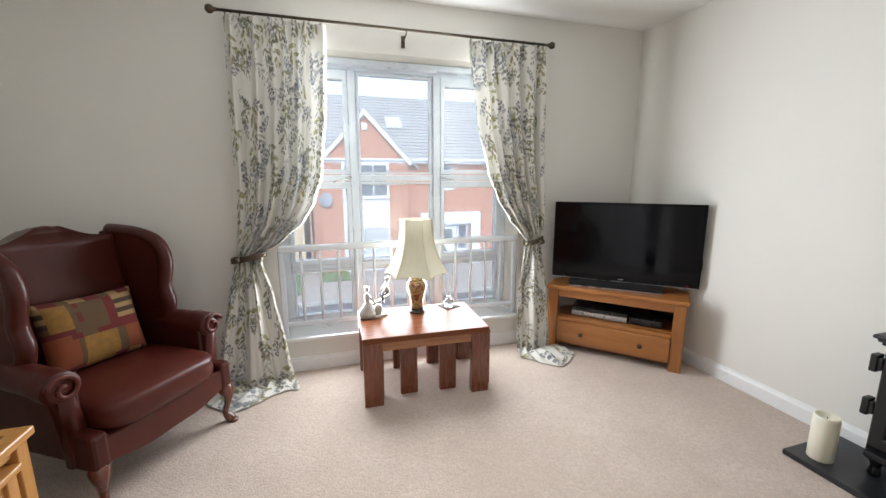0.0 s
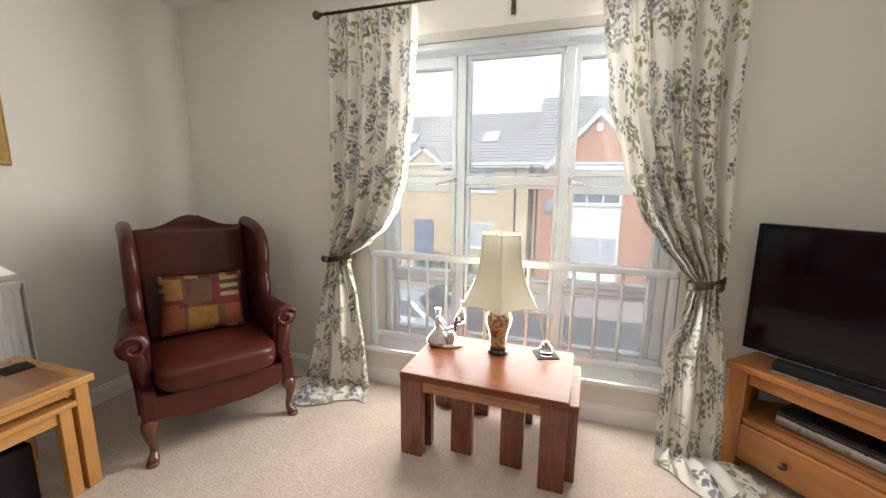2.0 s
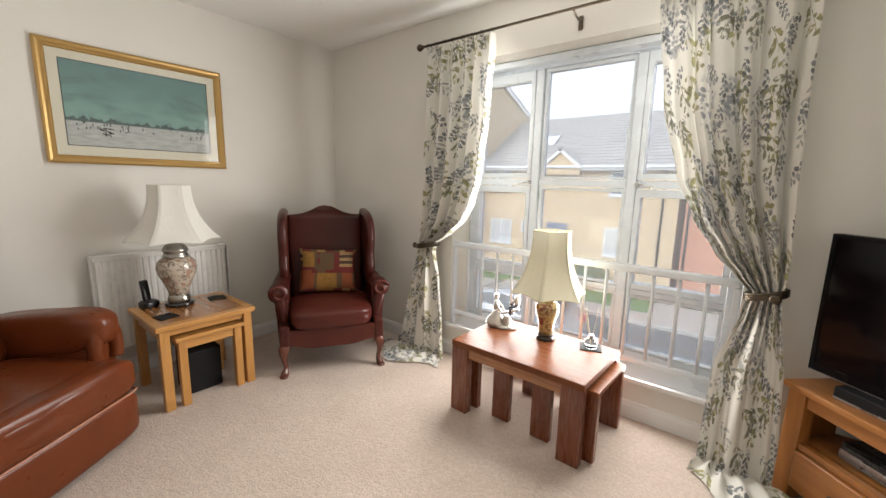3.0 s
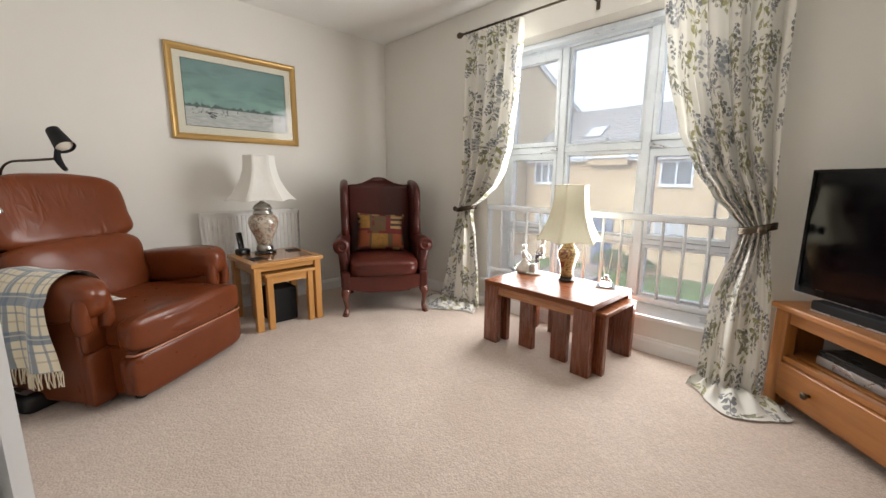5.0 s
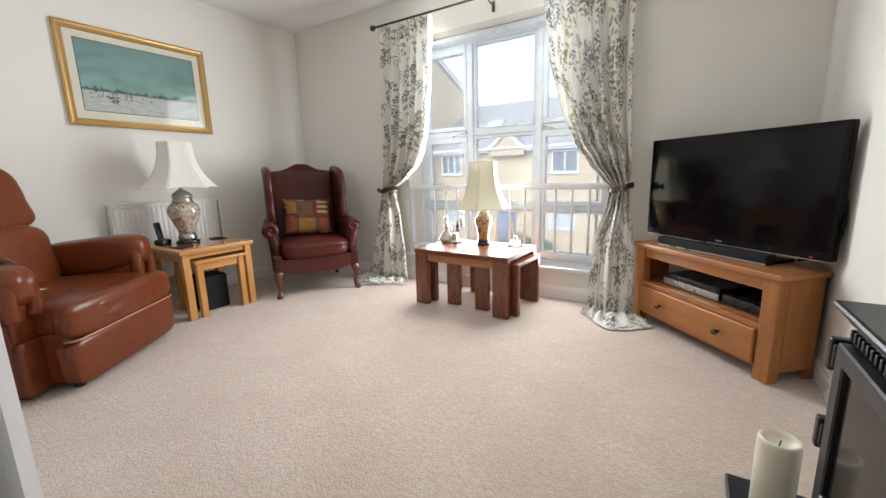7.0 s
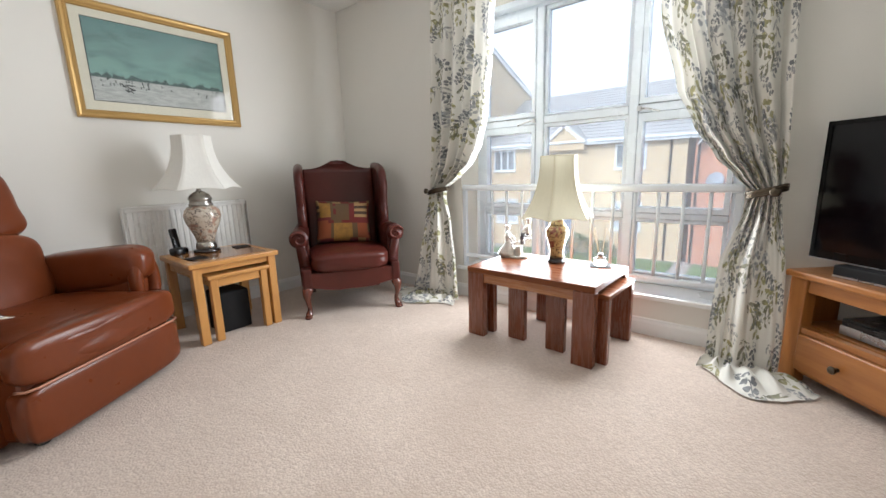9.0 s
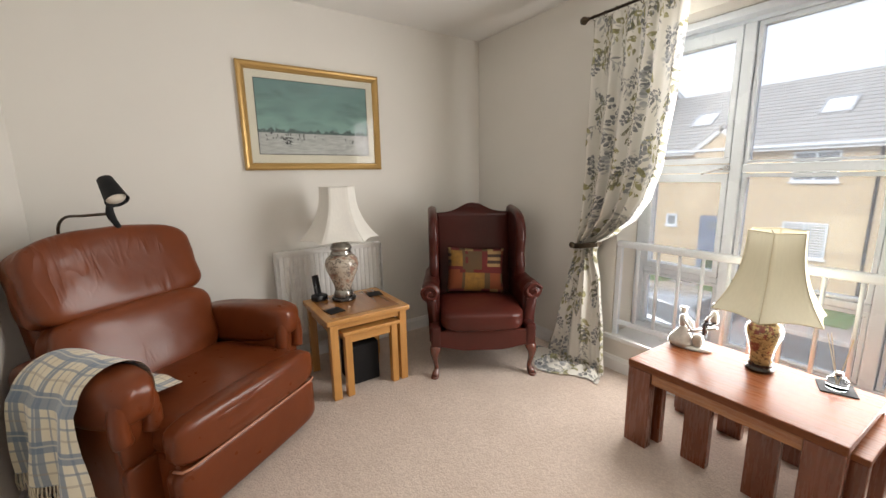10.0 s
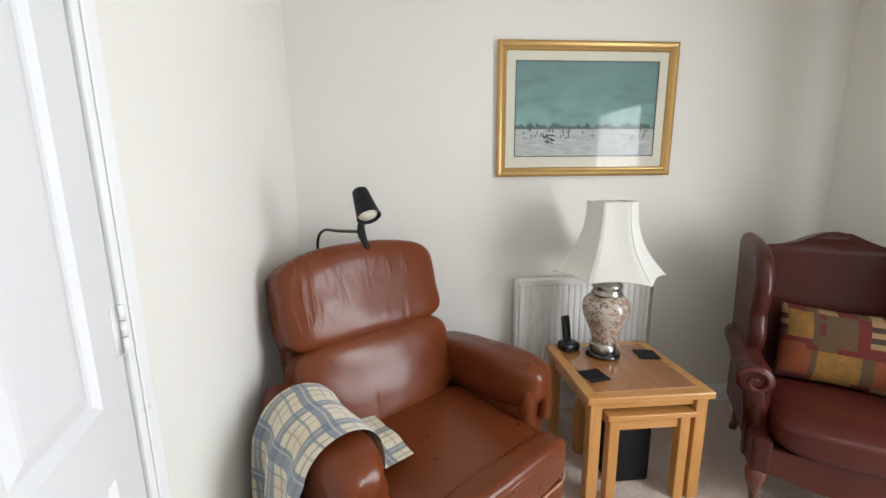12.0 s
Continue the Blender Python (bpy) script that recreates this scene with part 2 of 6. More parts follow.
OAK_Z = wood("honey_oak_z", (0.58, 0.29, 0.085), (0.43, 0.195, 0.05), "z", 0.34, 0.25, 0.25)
OAK_TOP = wood("stained_oak_top", (0.36, 0.155, 0.045), (0.25, 0.095, 0.026), "x", 0.16, 0.5)
PINE_X = wood("waxed_pine_x", (0.40, 0.158, 0.038), (0.29, 0.104, 0.023), "x", 0.34, 0.3, 0.6)
PINE_Z = wood("waxed_pine_z", (0.40, 0.158, 0.038), (0.29, 0.104, 0.023), "z", 0.34, 0.3, 0.6)
MAHOGANY = wood("polished_mahogany", (0.16, 0.045, 0.025), (0.07, 0.018, 0.011), "z", 0.2, 0.5)
OXBLOOD = leather("oxblood_leather", (0.056, 0.0100, 0.0068), (0.09, 0.022, 0.015), 0.33, 0.05)
OXBLOOD_SEAT = leather("oxblood_seat_leather", (0.080, 0.0165, 0.0112), (0.15, 0.05, 0.033), 0.34, 0.12, (7, 3, 3))
TAN = leather("chestnut_leather", (0.138, 0.0315, 0.0088), (0.21, 0.062, 0.026), 0.29, 0.16, (5, 6, 6), 0.22)
TAN_CREASED = leather("creased_chestnut_leather", (0.142, 0.033, 0.0095), (0.27, 0.095, 0.046), 0.30, 0.65, (3, 15, 4.0), 0.2)
TAN_PIPE = leather("pale_leather_edge", (0.42, 0.19, 0.12), (0.55, 0.33, 0.24), 0.35, 0.02)
BLACK = plain("black_plastic", (0.012, 0.012, 0.013), 0.3, vary=0.2, grain=200, relief=0.05)
MATT_BLACK = plain("matt_black_plastic", (0.010, 0.010, 0.011), 0.7, spec=0.25, vary=0.2, grain=240, relief=0.2)
TV_BLACK = plain("piano_black_plastic", (0.004, 0.004, 0.0045), 0.22, vary=0.1, relief=0.0, spec=0.2)
SCREEN = plain("dark_glossy_screen", (0.003, 0.003, 0.004), 0.10, vary=0.05, relief=0.0, spec=0.30)
SILVER = plain("brushed_silver_plastic", (0.55, 0.56, 0.58), 0.3, 0.85, vary=0.06, relief=0.04)
CHROME = plain("chrome", (0.75, 0.75, 0.76), 0.09, 1.0, vary=0.03, relief=0.0)
BRONZE = plain("antique_brass", (0.10, 0.078, 0.055), 0.35, 0.9, vary=0.25, grain=80, relief=0.2)
IRON = plain("black_cast_iron", (0.010, 0.010, 0.011), 0.36, 0.0, spec=0.5, vary=0.25, grain=220, relief=0.4)
SLATE = plain("black_slate", (0.025, 0.026, 0.03), 0.35, vary=0.25, scale=9, grain=60, relief=0.4, depth=0.002)
WAX = plain("ivory_wax", (0.80, 0.76, 0.62), 0.45, vary=0.03, relief=0.05, sub=0.15)
GILT = plain("gilt_moulding", (0.50, 0.315, 0.115), 0.38, 0.6, vary=0.05, scale=6, grain=160, relief=0.15)
MOUNT = plain("cream_mount_board", (0.74, 0.68, 0.57), 0.9, vary=0.02, relief=0.05)
LINE = plain("dark_painted_line", (0.06, 0.06, 0.06), 0.8, vary=0.2, relief=0.0)
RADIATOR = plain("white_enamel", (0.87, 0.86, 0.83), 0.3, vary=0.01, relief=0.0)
PORCELAIN = plain("grey_white_porcelain", (0.55, 0.52, 0.47), 0.14, vary=0.18, scale=30, relief=0.0, coat=0.6)
PORCELAIN_DARK = plain("dark_blue_grey_porcelain", (0.05, 0.055, 0.07), 0.15, vary=0.2, scale=30, relief=0.0, coat=0.6)
LEAD_RED = plain("red_standby_light", (0.7, 0.02, 0.02), 0.3, relief=0.0)


def clear_glass(name, tint, haze=0.0, index=1.45):
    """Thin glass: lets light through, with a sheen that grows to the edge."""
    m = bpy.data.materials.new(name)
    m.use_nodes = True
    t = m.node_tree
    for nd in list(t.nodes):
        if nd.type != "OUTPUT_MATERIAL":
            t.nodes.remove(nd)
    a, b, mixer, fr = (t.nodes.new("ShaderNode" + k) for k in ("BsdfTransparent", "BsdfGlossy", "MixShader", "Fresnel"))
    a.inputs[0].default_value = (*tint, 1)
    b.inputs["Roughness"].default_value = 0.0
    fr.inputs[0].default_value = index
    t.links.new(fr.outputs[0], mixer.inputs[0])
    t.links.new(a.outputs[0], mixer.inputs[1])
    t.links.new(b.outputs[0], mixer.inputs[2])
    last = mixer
    # translucent share mixed in to wash the view out like glare
    if haze:
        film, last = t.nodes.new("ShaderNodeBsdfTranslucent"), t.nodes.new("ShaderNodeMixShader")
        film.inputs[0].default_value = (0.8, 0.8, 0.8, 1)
        last.inputs[0].default_value = haze
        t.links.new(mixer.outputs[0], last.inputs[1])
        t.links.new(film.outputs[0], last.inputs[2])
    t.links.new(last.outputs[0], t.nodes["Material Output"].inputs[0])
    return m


# grey tint dims the street; the translucent share imitates glare over the view
PANE = clear_glass("window_glass", (0.64, 0.66, 0.68), haze=0.14)
PICTURE_GLASS = clear_glass("picture_glass", (0.97, 0.98, 0.97), 0.0, 1.24)
BOTTLE = Nodes("bottle_glass", color=(0.95, 0.97, 0.97), rough=0.02)
BOTTLE.set("Transmission Weight", 1.0)
BOTTLE = BOTTLE.mat


def shade_cloth(name, color):
    n = Nodes(name, rough=0.8, spec=0.2)
    weave = n.noise(420, 2)
    slub = n.noise(9, 3, n.where((12, 12, 1)))
    n.set("color", n.mix(n.ramp(slub, 0.35, 0.65), shade(color, 0.97), shade(color, 1.02)))
    n.bump(weave, 0.15, 0.0006)
    thin = n.tree.nodes.new("ShaderNodeBsdfTranslucent")
    thin.inputs[0].default_value = (*color, 1)
    mixer = n.tree.nodes.new("ShaderNodeMixShader")
    mixer.inputs[0].default_value = 0.18
    n.tree.links.new(n.bsdf.outputs[0], mixer.inputs[1])
    n.tree.links.new(thin.outputs[0], mixer.inputs[2])
    n.tree.links.new(mixer.outputs[0], n.tree.nodes["Material Output"].inputs[0])
    return n.mat


SHADE_IVORY = shade_cloth("ivory_silk_shade", (0.84, 0.82, 0.76))
SHADE_CREAM = shade_cloth("cream_silk_shade", (0.52, 0.485, 0.365))
TRIM_CORD = plain("shade_trim_cord", (0.50, 0.44, 0.30), 0.8, vary=0.1)


def floral_cloth():
    """Cream cotton printed with sprays of olive leaves and blue-grey blossom; the print follows the cloth."""
    n = Nodes("floral_curtain_cotton", rough=0.85, spec=0.15, sheen=0.1)
    at0 = n.where((0.68, 0.68, 1), uv=True)
    wob = n.node("TexNoise", (0, at0), (2, 13.0), (3, 2.0)).outputs["Color"]
    shift_ = n.node("VectorMath", (0, n.node("VectorMath", (0, wob), (1, (0.5, 0.5, 0.5)), op="SUBTRACT").outputs[0]), (1, (0.036, 0.036, 0.0)), op="MULTIPLY").outputs[0]
    at = n.node("VectorMath", (0, at0), (1, shift_), op="ADD").outputs[0]
    c = n.mix(n.ramp(n.noise(6, 3, at), 0.3, 0.7), (0.67, 0.645, 0.58), (0.73, 0.71, 0.65))
    # loose heads of blossom: small round petals gathered in tall clusters
    heads = n.node("TexVoronoi", (0, n.node("Mapping", (0, at), (3, (6.5, 3.9, 1))).outputs[0]), (2, 1.0)).outputs["Distance"]
    petal = n.node("TexVoronoi", (0, at), (2, 58.0))
    bloom = n.math("MULTIPLY", n.ramp(heads, 0.40, 0.30), n.ramp(petal.outputs["Distance"], 0.54, 0.44))
    c = n.mix(n.math("MULTIPLY", bloom, 0.85), c, n.mix(n.ramp(petal.outputs["Color"], 0.2, 0.8), (0.13, 0.14, 0.155), (0.36, 0.37, 0.385)))

    def spray(offset, cells, reach, length, pitch, width, slant, pale, deep, keep, strong):
        """Sprays scattered over the cloth: a stem with pairs of pointed leaves, each spray turned its own way."""
        nonlocal c
        v = n.node("TexVoronoi", (0, n.node("Mapping", (0, at), (1, offset), (3, (1.25, 0.8, 1))).outputs[0]), (2, cells), (8, 0.85))
        v.voronoi_dimensions = "2D"
        local = n.node("VectorMath", (0, n.node("Mapping", (0, at), (1, offset), (3, (1.25, 0.8, 1))).outputs[0]), (1, v.outputs["Position"]), op="SUBTRACT").outputs[0]
        tone = n.node("SeparateColor", (0, v.outputs["Color"]))
        turned = n.node("VectorRotate", (0, local), (3, n.ramp(tone.outputs[0], 0, 1, -1.0, 1.0)))
        turned.rotation_type = "Z_AXIS"
        xy = n.node("SeparateXYZ", (0, turned.outputs[0]))
        x, y = xy.outputs[0], xy.outputs[1]
        x = n.math("ADD", x, n.math("MULTIPLY", n.math("MULTIPLY", y, y), 2.2))
        ax = n.math("ABSOLUTE", x)
        side = n.math("MULTIPLY", n.math("GREATER_THAN", x, 0.0), 0.5)
        f = n.math("ABSOLUTE", n.math("SUBTRACT", n.math("FRACT", n.math("ADD", n.math("DIVIDE", n.math("SUBTRACT", y, n.math("MULTIPLY", ax, slant)), pitch), side)), 0.5))
        taper = n.ramp(n.math("ABSOLUTE", y), 0.0, reach, 1.0, 0.45)
        along = n.math("DIVIDE", ax, n.math("MULTIPLY", taper, length))
        body = n.math("MULTIPLY", n.math("MULTIPLY", along, n.math("SUBTRACT", 1.0, along)), 4.0 * width)
        leaf = n.ramp(n.math("SUBTRACT", body, n.math("MULTIPLY", f, pitch)), -0.0004, 0.0006)
        stem = n.ramp(ax, 0.0016, 0.0009)
        ink = n.math("MAXIMUM", leaf, stem)
        ink = n.math("MULTIPLY", ink, n.ramp(n.math("ABSOLUTE", y), reach, reach - 0.002))
        ink = n.math("MULTIPLY", ink, n.math("LESS_THAN", tone.outputs[1], keep))
        ink = n.math("MULTIPLY", ink, n.ramp(n.noise(70, 2, at), 0.36, 0.46))
        hue = n.mix(n.ramp(n.noise(38, 2, at), 0.38, 0.62), deep, pale)
        c = n.mix(n.math("MULTIPLY", ink, strong), c, hue)

    spray((0.31, 0.12, 0), 8.5, 0.048, 0.028, 0.026, 0.0062, 0.9, (0.36, 0.365, 0.35), (0.21, 0.215, 0.21), 0.85, 0.85)
    spray((1.73, 0.57, 0), 7.5, 0.052, 0.040, 0.042, 0.0120, 0.8, (0.34, 0.315, 0.14), (0.19, 0.18, 0.085), 0.8, 0.92)
    spray((2.91, 1.37, 0), 9.5, 0.038, 0.021, 0.0165, 0.0068, 0.25, (0.24, 0.25, 0.26), (0.095, 0.10, 0.108), 0.9, 0.92)
    spray((4.17, 2.83, 0), 7.5, 0.046, 0.034, 0.036, 0.0105, 1.1, (0.25, 0.24, 0.15), (0.13, 0.13, 0.085), 0.7, 0.9)
    n.set("color", c)
    n.bump(n.noise(700, 2, at0), 0.15, 0.0006)
    thin = n.tree.nodes.new("ShaderNodeBsdfTranslucent")
    n.tree.links.new(c, thin.inputs[0])
    mixer = n.tree.nodes.new("ShaderNodeMixShader")
    mixer.inputs[0].default_value = 0.08
    n.tree.links.new(n.bsdf.outputs[0], mixer.inputs[1])
    n.tree.links.new(thin.outputs[0], mixer.inputs[2])
    n.tree.links.new(mixer.outputs[0], n.tree.nodes["Material Output"].inputs[0])
    return n.mat


FLORAL = floral_cloth()


def tartan():
    n = Nodes("plaid_wool", rough=0.9, spec=0.1, sheen=0.4)
    at = n.where((1, 1, 1), uv=True)
    sep = n.node("SeparateXYZ", (0, at))
    c = None

    def band(axis, period, a, b):
        f = n.math("FRACT", n.math("MULTIPLY", sep.outputs[axis], 1 / period))
        return n.math("MULTIPLY", n.math("GREATER_THAN", f, a), n.math("LESS_THAN", f, b))
    c = n.mix(n.ramp(n.noise(8, 2, at), 0.3, 0.7), (0.66, 0.58, 0.42), (0.72, 0.65, 0.50))
    for axis in (0, 1):
        c = n.mix(n.math("MULTIPLY", band(axis, 0.16, 0.10, 0.36), 0.8), c, (0.15, 0.20, 0.265))
        c = n.mix(n.math("MULTIPLY", band(axis, 0.16, 0.55, 0.60), 0.7), c, (0.20, 0.23, 0.27))
        c = n.mix(n.math("MULTIPLY", band(axis, 0.16, 0.19, 0.23), 0.6), c, (0.62, 0.58, 0.48))
        c = n.mix(n.math("MULTIPLY", band(axis, 0.16, 0.80, 0.85), 0.45), c, (0.33, 0.26, 0.20))
    n.set("color", c)
    n.bump(n.noise(500, 3, at), 0.5, 0.001)
    return n.mat


TARTAN = tartan()


def china(name, ground, ink, gold, scale):
    n = Nodes(name, rough=0.15, coat=0.5, coatrough=0.05)
    big = n.noise(scale, 4, None, 0.6, 1.5)
    fine = n.voronoi(scale * 5)
    c = n.mix(n.ramp(n.noise(5, 2), 0.4, 0.6), ground, shade(ground, 0.88))
    c = n.mix(n.math("MULTIPLY", n.ramp(big, 0.46, 0.52), n.ramp(fine, 0.62, 0.42)), c, ink)
    c = n.mix(n.math("MULTIPLY", n.ramp(n.noise(scale * 0.8, 3, n.where((1, 1, 1), turn=(1, 1, 0))), 0.56, 0.6), n.ramp(fine, 0.2, 0.4)), c, gold)
    n.set("color", c)
    return n.mat


CHINA_GREY = china("cream_and_grey_painted_china", (0.58, 0.50, 0.40), (0.13, 0.10, 0.095), (0.38, 0.23, 0.17), 26)
CHINA_GOLD = china("gold_and_brown_painted_china", (0.50, 0.36, 0.16), (0.07, 0.035, 0.025), (0.22, 0.06, 0.045), 34)
PEWTER = plain("tarnished_silver_band", (0.42, 0.40, 0.36), 0.28, 0.9, vary=0.15, relief=0.05)
EBONY = plain("black_lacquer_foot", (0.02, 0.014, 0.012), 0.15, vary=0.2, relief=0.0, coat=0.4)


def brickwork(name, a, b, mortar):
    n = Nodes(name, rough=0.9, spec=0.2)
    sep = n.node("SeparateXYZ", (0, n.coords.outputs["Object"]))
    at = n.node("CombineXYZ", (0, n.math("ADD", sep.outputs[0], sep.outputs[1])), (1, sep.outputs[2])).outputs[0]
    br = n.node("TexBrick", (0, at), (1, a), (2, b), (3, mortar))
    br.inputs["Scale"].default_value, br.inputs["Mortar Size"].default_value = 1.0, 0.006
    br.inputs["Brick Width"].default_value, br.inputs["Row Height"].default_value = 0.225, 0.075
    c = n.mix(n.ramp(n.noise(1.2, 4), 0.3, 0.7, 0, 0.35), br.outputs[0], shade(a, 0.8))
    n.set("color", c)
    n.bump(br.outputs[1], -0.4, 0.006)
    return n.mat


RED_BRICK = brickwork("red_facing_brick", (0.52, 0.225, 0.135), (0.46, 0.185, 0.11), (0.52, 0.43, 0.35))
BUFF_BRICK = brickwork("buff_facing_brick", (0.60, 0.46, 0.29), (0.54, 0.40, 0.24), (0.55, 0.49, 0.40))
TILE = plain("grey_roof_tile", (0.38, 0.375, 0.37), 0.75, vary=0.15, scale=1.4, grain=14, relief=0.2, depth=0.004)
RENDER_WHITE = plain("white_render", (0.72, 0.73, 0.74), 0.8, vary=0.03, scale=2, relief=0.05)
TARMAC = plain("grey_tarmac", (0.085, 0.085, 0.09), 0.9, vary=0.15, scale=0.7, grain=40, relief=0.3, depth=0.004)
PAVING = plain("pale_block_paving", (0.36, 0.32, 0.29), 0.9, vary=0.12, scale=0.8, grain=12, relief=0.2, depth=0.004)
KERBSTONE = plain("concrete_kerb", (0.40, 0.39, 0.37), 0.85, vary=0.1, scale=2, relief=0.2)
LAWN = plain("mown_grass", (0.10, 0.19, 0.035), 0.95, vary=0.3, scale=2.5, grain=60, relief=0.8, depth=0.02)
LEAF = plain("box_hedge_leaf", (0.075, 0.14, 0.03), 0.7, vary=0.35, scale=6, relief=0.0)
# base lightened to blue-grey for the sky these panes reflect
DARK_GLASS = plain("dark_house_window", (0.16, 0.18, 0.20), 0.08, vary=0.3, scale=0.5, relief=0.0)
BLUE_DOOR = plain("grey_blue_door_paint", (0.13, 0.17, 0.26), 0.4, vary=0.05, relief=0.02)
DISH_GREY = plain("grey_dish_paint", (0.27, 0.29, 0.33), 0.6, vary=0.05, relief=0.0)
CAR_PAINT = plain("silver_car_paint", (0.42, 0.44, 0.46), 0.25, 0.6, vary=0.04, relief=0.0, coat=0.8)
RUBBER = plain("black_rubber", (0.02, 0.02, 0.02), 0.8, vary=0.2)

# ---- the room: floor, walls, ceiling ----
WX, EX, NY, SY, BY, CZ = -1.45, 2.82, 2.97, -0.07, -1.35, 2.50
NORTH = 3.30


def structure(name, bm, material, label, category):
    ob = part(name, bm, material, None)
    return tagged(ob, label, category, "", "structure")


bm = bmesh.new()
box(bm, WX - 0.12, EX + 0.12, BY - 0.12, NORTH, -0.25, 0.0)
structure("floor", bm, CARPET, "beige short-pile carpet over the whole floor", "carpet floor")
bm = bmesh.new()
box(bm, WX - 0.12, EX + 0.12, BY - 0.12, NORTH, CZ, CZ + 0.2)
structure("ceiling", bm, CEIL, "plain white painted ceiling", "ceiling")
WIN = (-0.02, 1.76, 0.25, 2.16)
bm = wall_with_holes(bmesh.new(), WX, EX, 0, CZ, [WIN], NY, NORTH)
structure("wall_north", bm, PAINT, "cream painted wall with a tall window opening", "wall")
bm = bmesh.new()
box(bm, WX - 0.12, WX, SY - 0.14, NORTH, 0, CZ)
structure("wall_west", bm, PAINT, "cream painted wall behind the armchairs", "wall")
bm = bmesh.new()
box(bm, EX, EX + 0.12, BY - 0.12, NORTH, 0, CZ)
structure("wall_east", bm, PAINT, "cream painted wall beside the stove", "wall")
DOOR = (-0.130, 0.710, 0.0, 2.03)
bm = wall_with_holes(bmesh.new(), WX, 0.88, 0, CZ, [DOOR], SY - 0.14, SY)
structure("wall_south", bm, PAINT, "cream painted wall with a doorway", "wall")
bm = bmesh.new()
box(bm, 0.76, 0.88, BY, SY - 0.14, 0, CZ)
structure("wall_return", bm, PAINT, "cream painted return wall of the recess", "wall")
bm = bmesh.new()
box(bm, 0.76, EX, BY - 0.12, BY, 0, CZ)
structure("wall_recess", bm, PAINT, "cream painted back wall of the recess", "wall")
# the hall behind the door, closed by plain walls
bm = bmesh.new()
box(bm, WX, -1.33, BY, SY - 0.14, 0, CZ)
structure("wall_hall_west", bm, PAINT, "cream painted hall side wall", "wall")
bm = bmesh.new()
box(bm, WX, 0.76, BY - 0.12, BY, 0, CZ)
structure("wall_hall", bm, PAINT, "cream painted hall wall behind the door", "wall")


def skirting(name, p, q, inward):
    """A skirting board from p to q; inward: unit vector to the room."""
    p, q, n = Vector((*p, 0)), Vector((*q, 0)), Vector((*inward, 0))
    d = (q - p).normalized()
    m = Matrix((( d.x, n.x, 0, p.x), (d.y, n.y, 0, p.y), (0, 0, 1, 0), (0, 0, 0, 1)))
    prof = [(0, 0), (0.016, 0), (0.016, 0.075), (0.013, 0.083), (0.010, 0.088), (0.008, 0.097), (0.003, 0.102), (0, 0.103)]
    b = bmesh.new()
    L = (q - p).length
    lo = [b.verts.new(m @ Vector((0, y, z))) for y, z in prof]
    hi = [b.verts.new(m @ Vector((L, y, z))) for y, z in prof]
    for i in range(len(prof)):
        j = (i + 1) % len(prof)
        b.faces.new((lo[i], lo[j], hi[j], hi[i]))
    b.faces.new(lo)
    b.faces.new(hi[::-1])
    structure(name, b, GLOSS, "white painted moulded skirting board", "skirting board")


skirting("baseboard_north", (WX + 0.02, NY), (EX - 0.02, NY), (0, -1))
skirting("baseboard_west", (WX, SY + 0.02), (WX, NY), (1, 0))
skirting("baseboard_east", (EX, BY + 0.02), (EX, NY), (-1, 0))
skirting("baseboard_south", (WX + 0.02, SY), (-0.21, SY), (0, 1))
skirting("baseboard_return", (0.88, BY + 0.02), (0.88, SY - 0.02), (1, 0))
skirting("baseboard_recess", (0.9, BY), (EX - 0.02, BY), (0, 1))

# ---- window ----
win = thing("window_1", I4, "tall white three-light window with low rail inside", "window", "", "structure")
FY0, FY1 = 3.20, 3.27


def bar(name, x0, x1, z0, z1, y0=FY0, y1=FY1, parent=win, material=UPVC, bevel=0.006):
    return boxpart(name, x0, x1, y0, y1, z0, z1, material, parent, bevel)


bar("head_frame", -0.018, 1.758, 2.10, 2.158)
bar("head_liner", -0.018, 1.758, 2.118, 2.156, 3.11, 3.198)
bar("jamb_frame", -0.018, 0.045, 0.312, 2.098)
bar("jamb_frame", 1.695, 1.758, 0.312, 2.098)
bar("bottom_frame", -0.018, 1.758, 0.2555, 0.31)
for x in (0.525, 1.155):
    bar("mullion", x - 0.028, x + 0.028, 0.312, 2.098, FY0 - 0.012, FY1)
COLS = [(0.047, 0.495), (0.555, 1.125), (1.185, 1.693)]
ROWSZ = [(0.312, 0.675), (0.715, 1.325), (1.378, 2.098)]
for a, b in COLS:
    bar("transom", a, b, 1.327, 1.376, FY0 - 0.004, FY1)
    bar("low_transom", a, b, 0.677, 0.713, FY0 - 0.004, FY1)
for ci, (a, b) in enumerate(COLS):
    for ri, (c, d) in enumerate(ROWSZ):
        w = 0.05 if ci != 1 and ri > 0 else 0.022
        e = 0.066 if ci != 1 and ri == 2 else w
        ws = 0.03 if w > 0.03 else 0.022
        y0 = FY0 - 0.014 if w > 0.03 else FY0 + 0.006
        b_ = bmesh.new()
        wall_with_holes(b_, a + 0.001, b - 0.001, c + 0.001, d - 0.001, [(a + ws, b - ws, c + w * 0.7, d - e)], y0, FY1 - 0.01)
        bmesh.ops.bevel(b_, geom=b_.edges[:], offset=0.003, segments=1, affect="EDGES")
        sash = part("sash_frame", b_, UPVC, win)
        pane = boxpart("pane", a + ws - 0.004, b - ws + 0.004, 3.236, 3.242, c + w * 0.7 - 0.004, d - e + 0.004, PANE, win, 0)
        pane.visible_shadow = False
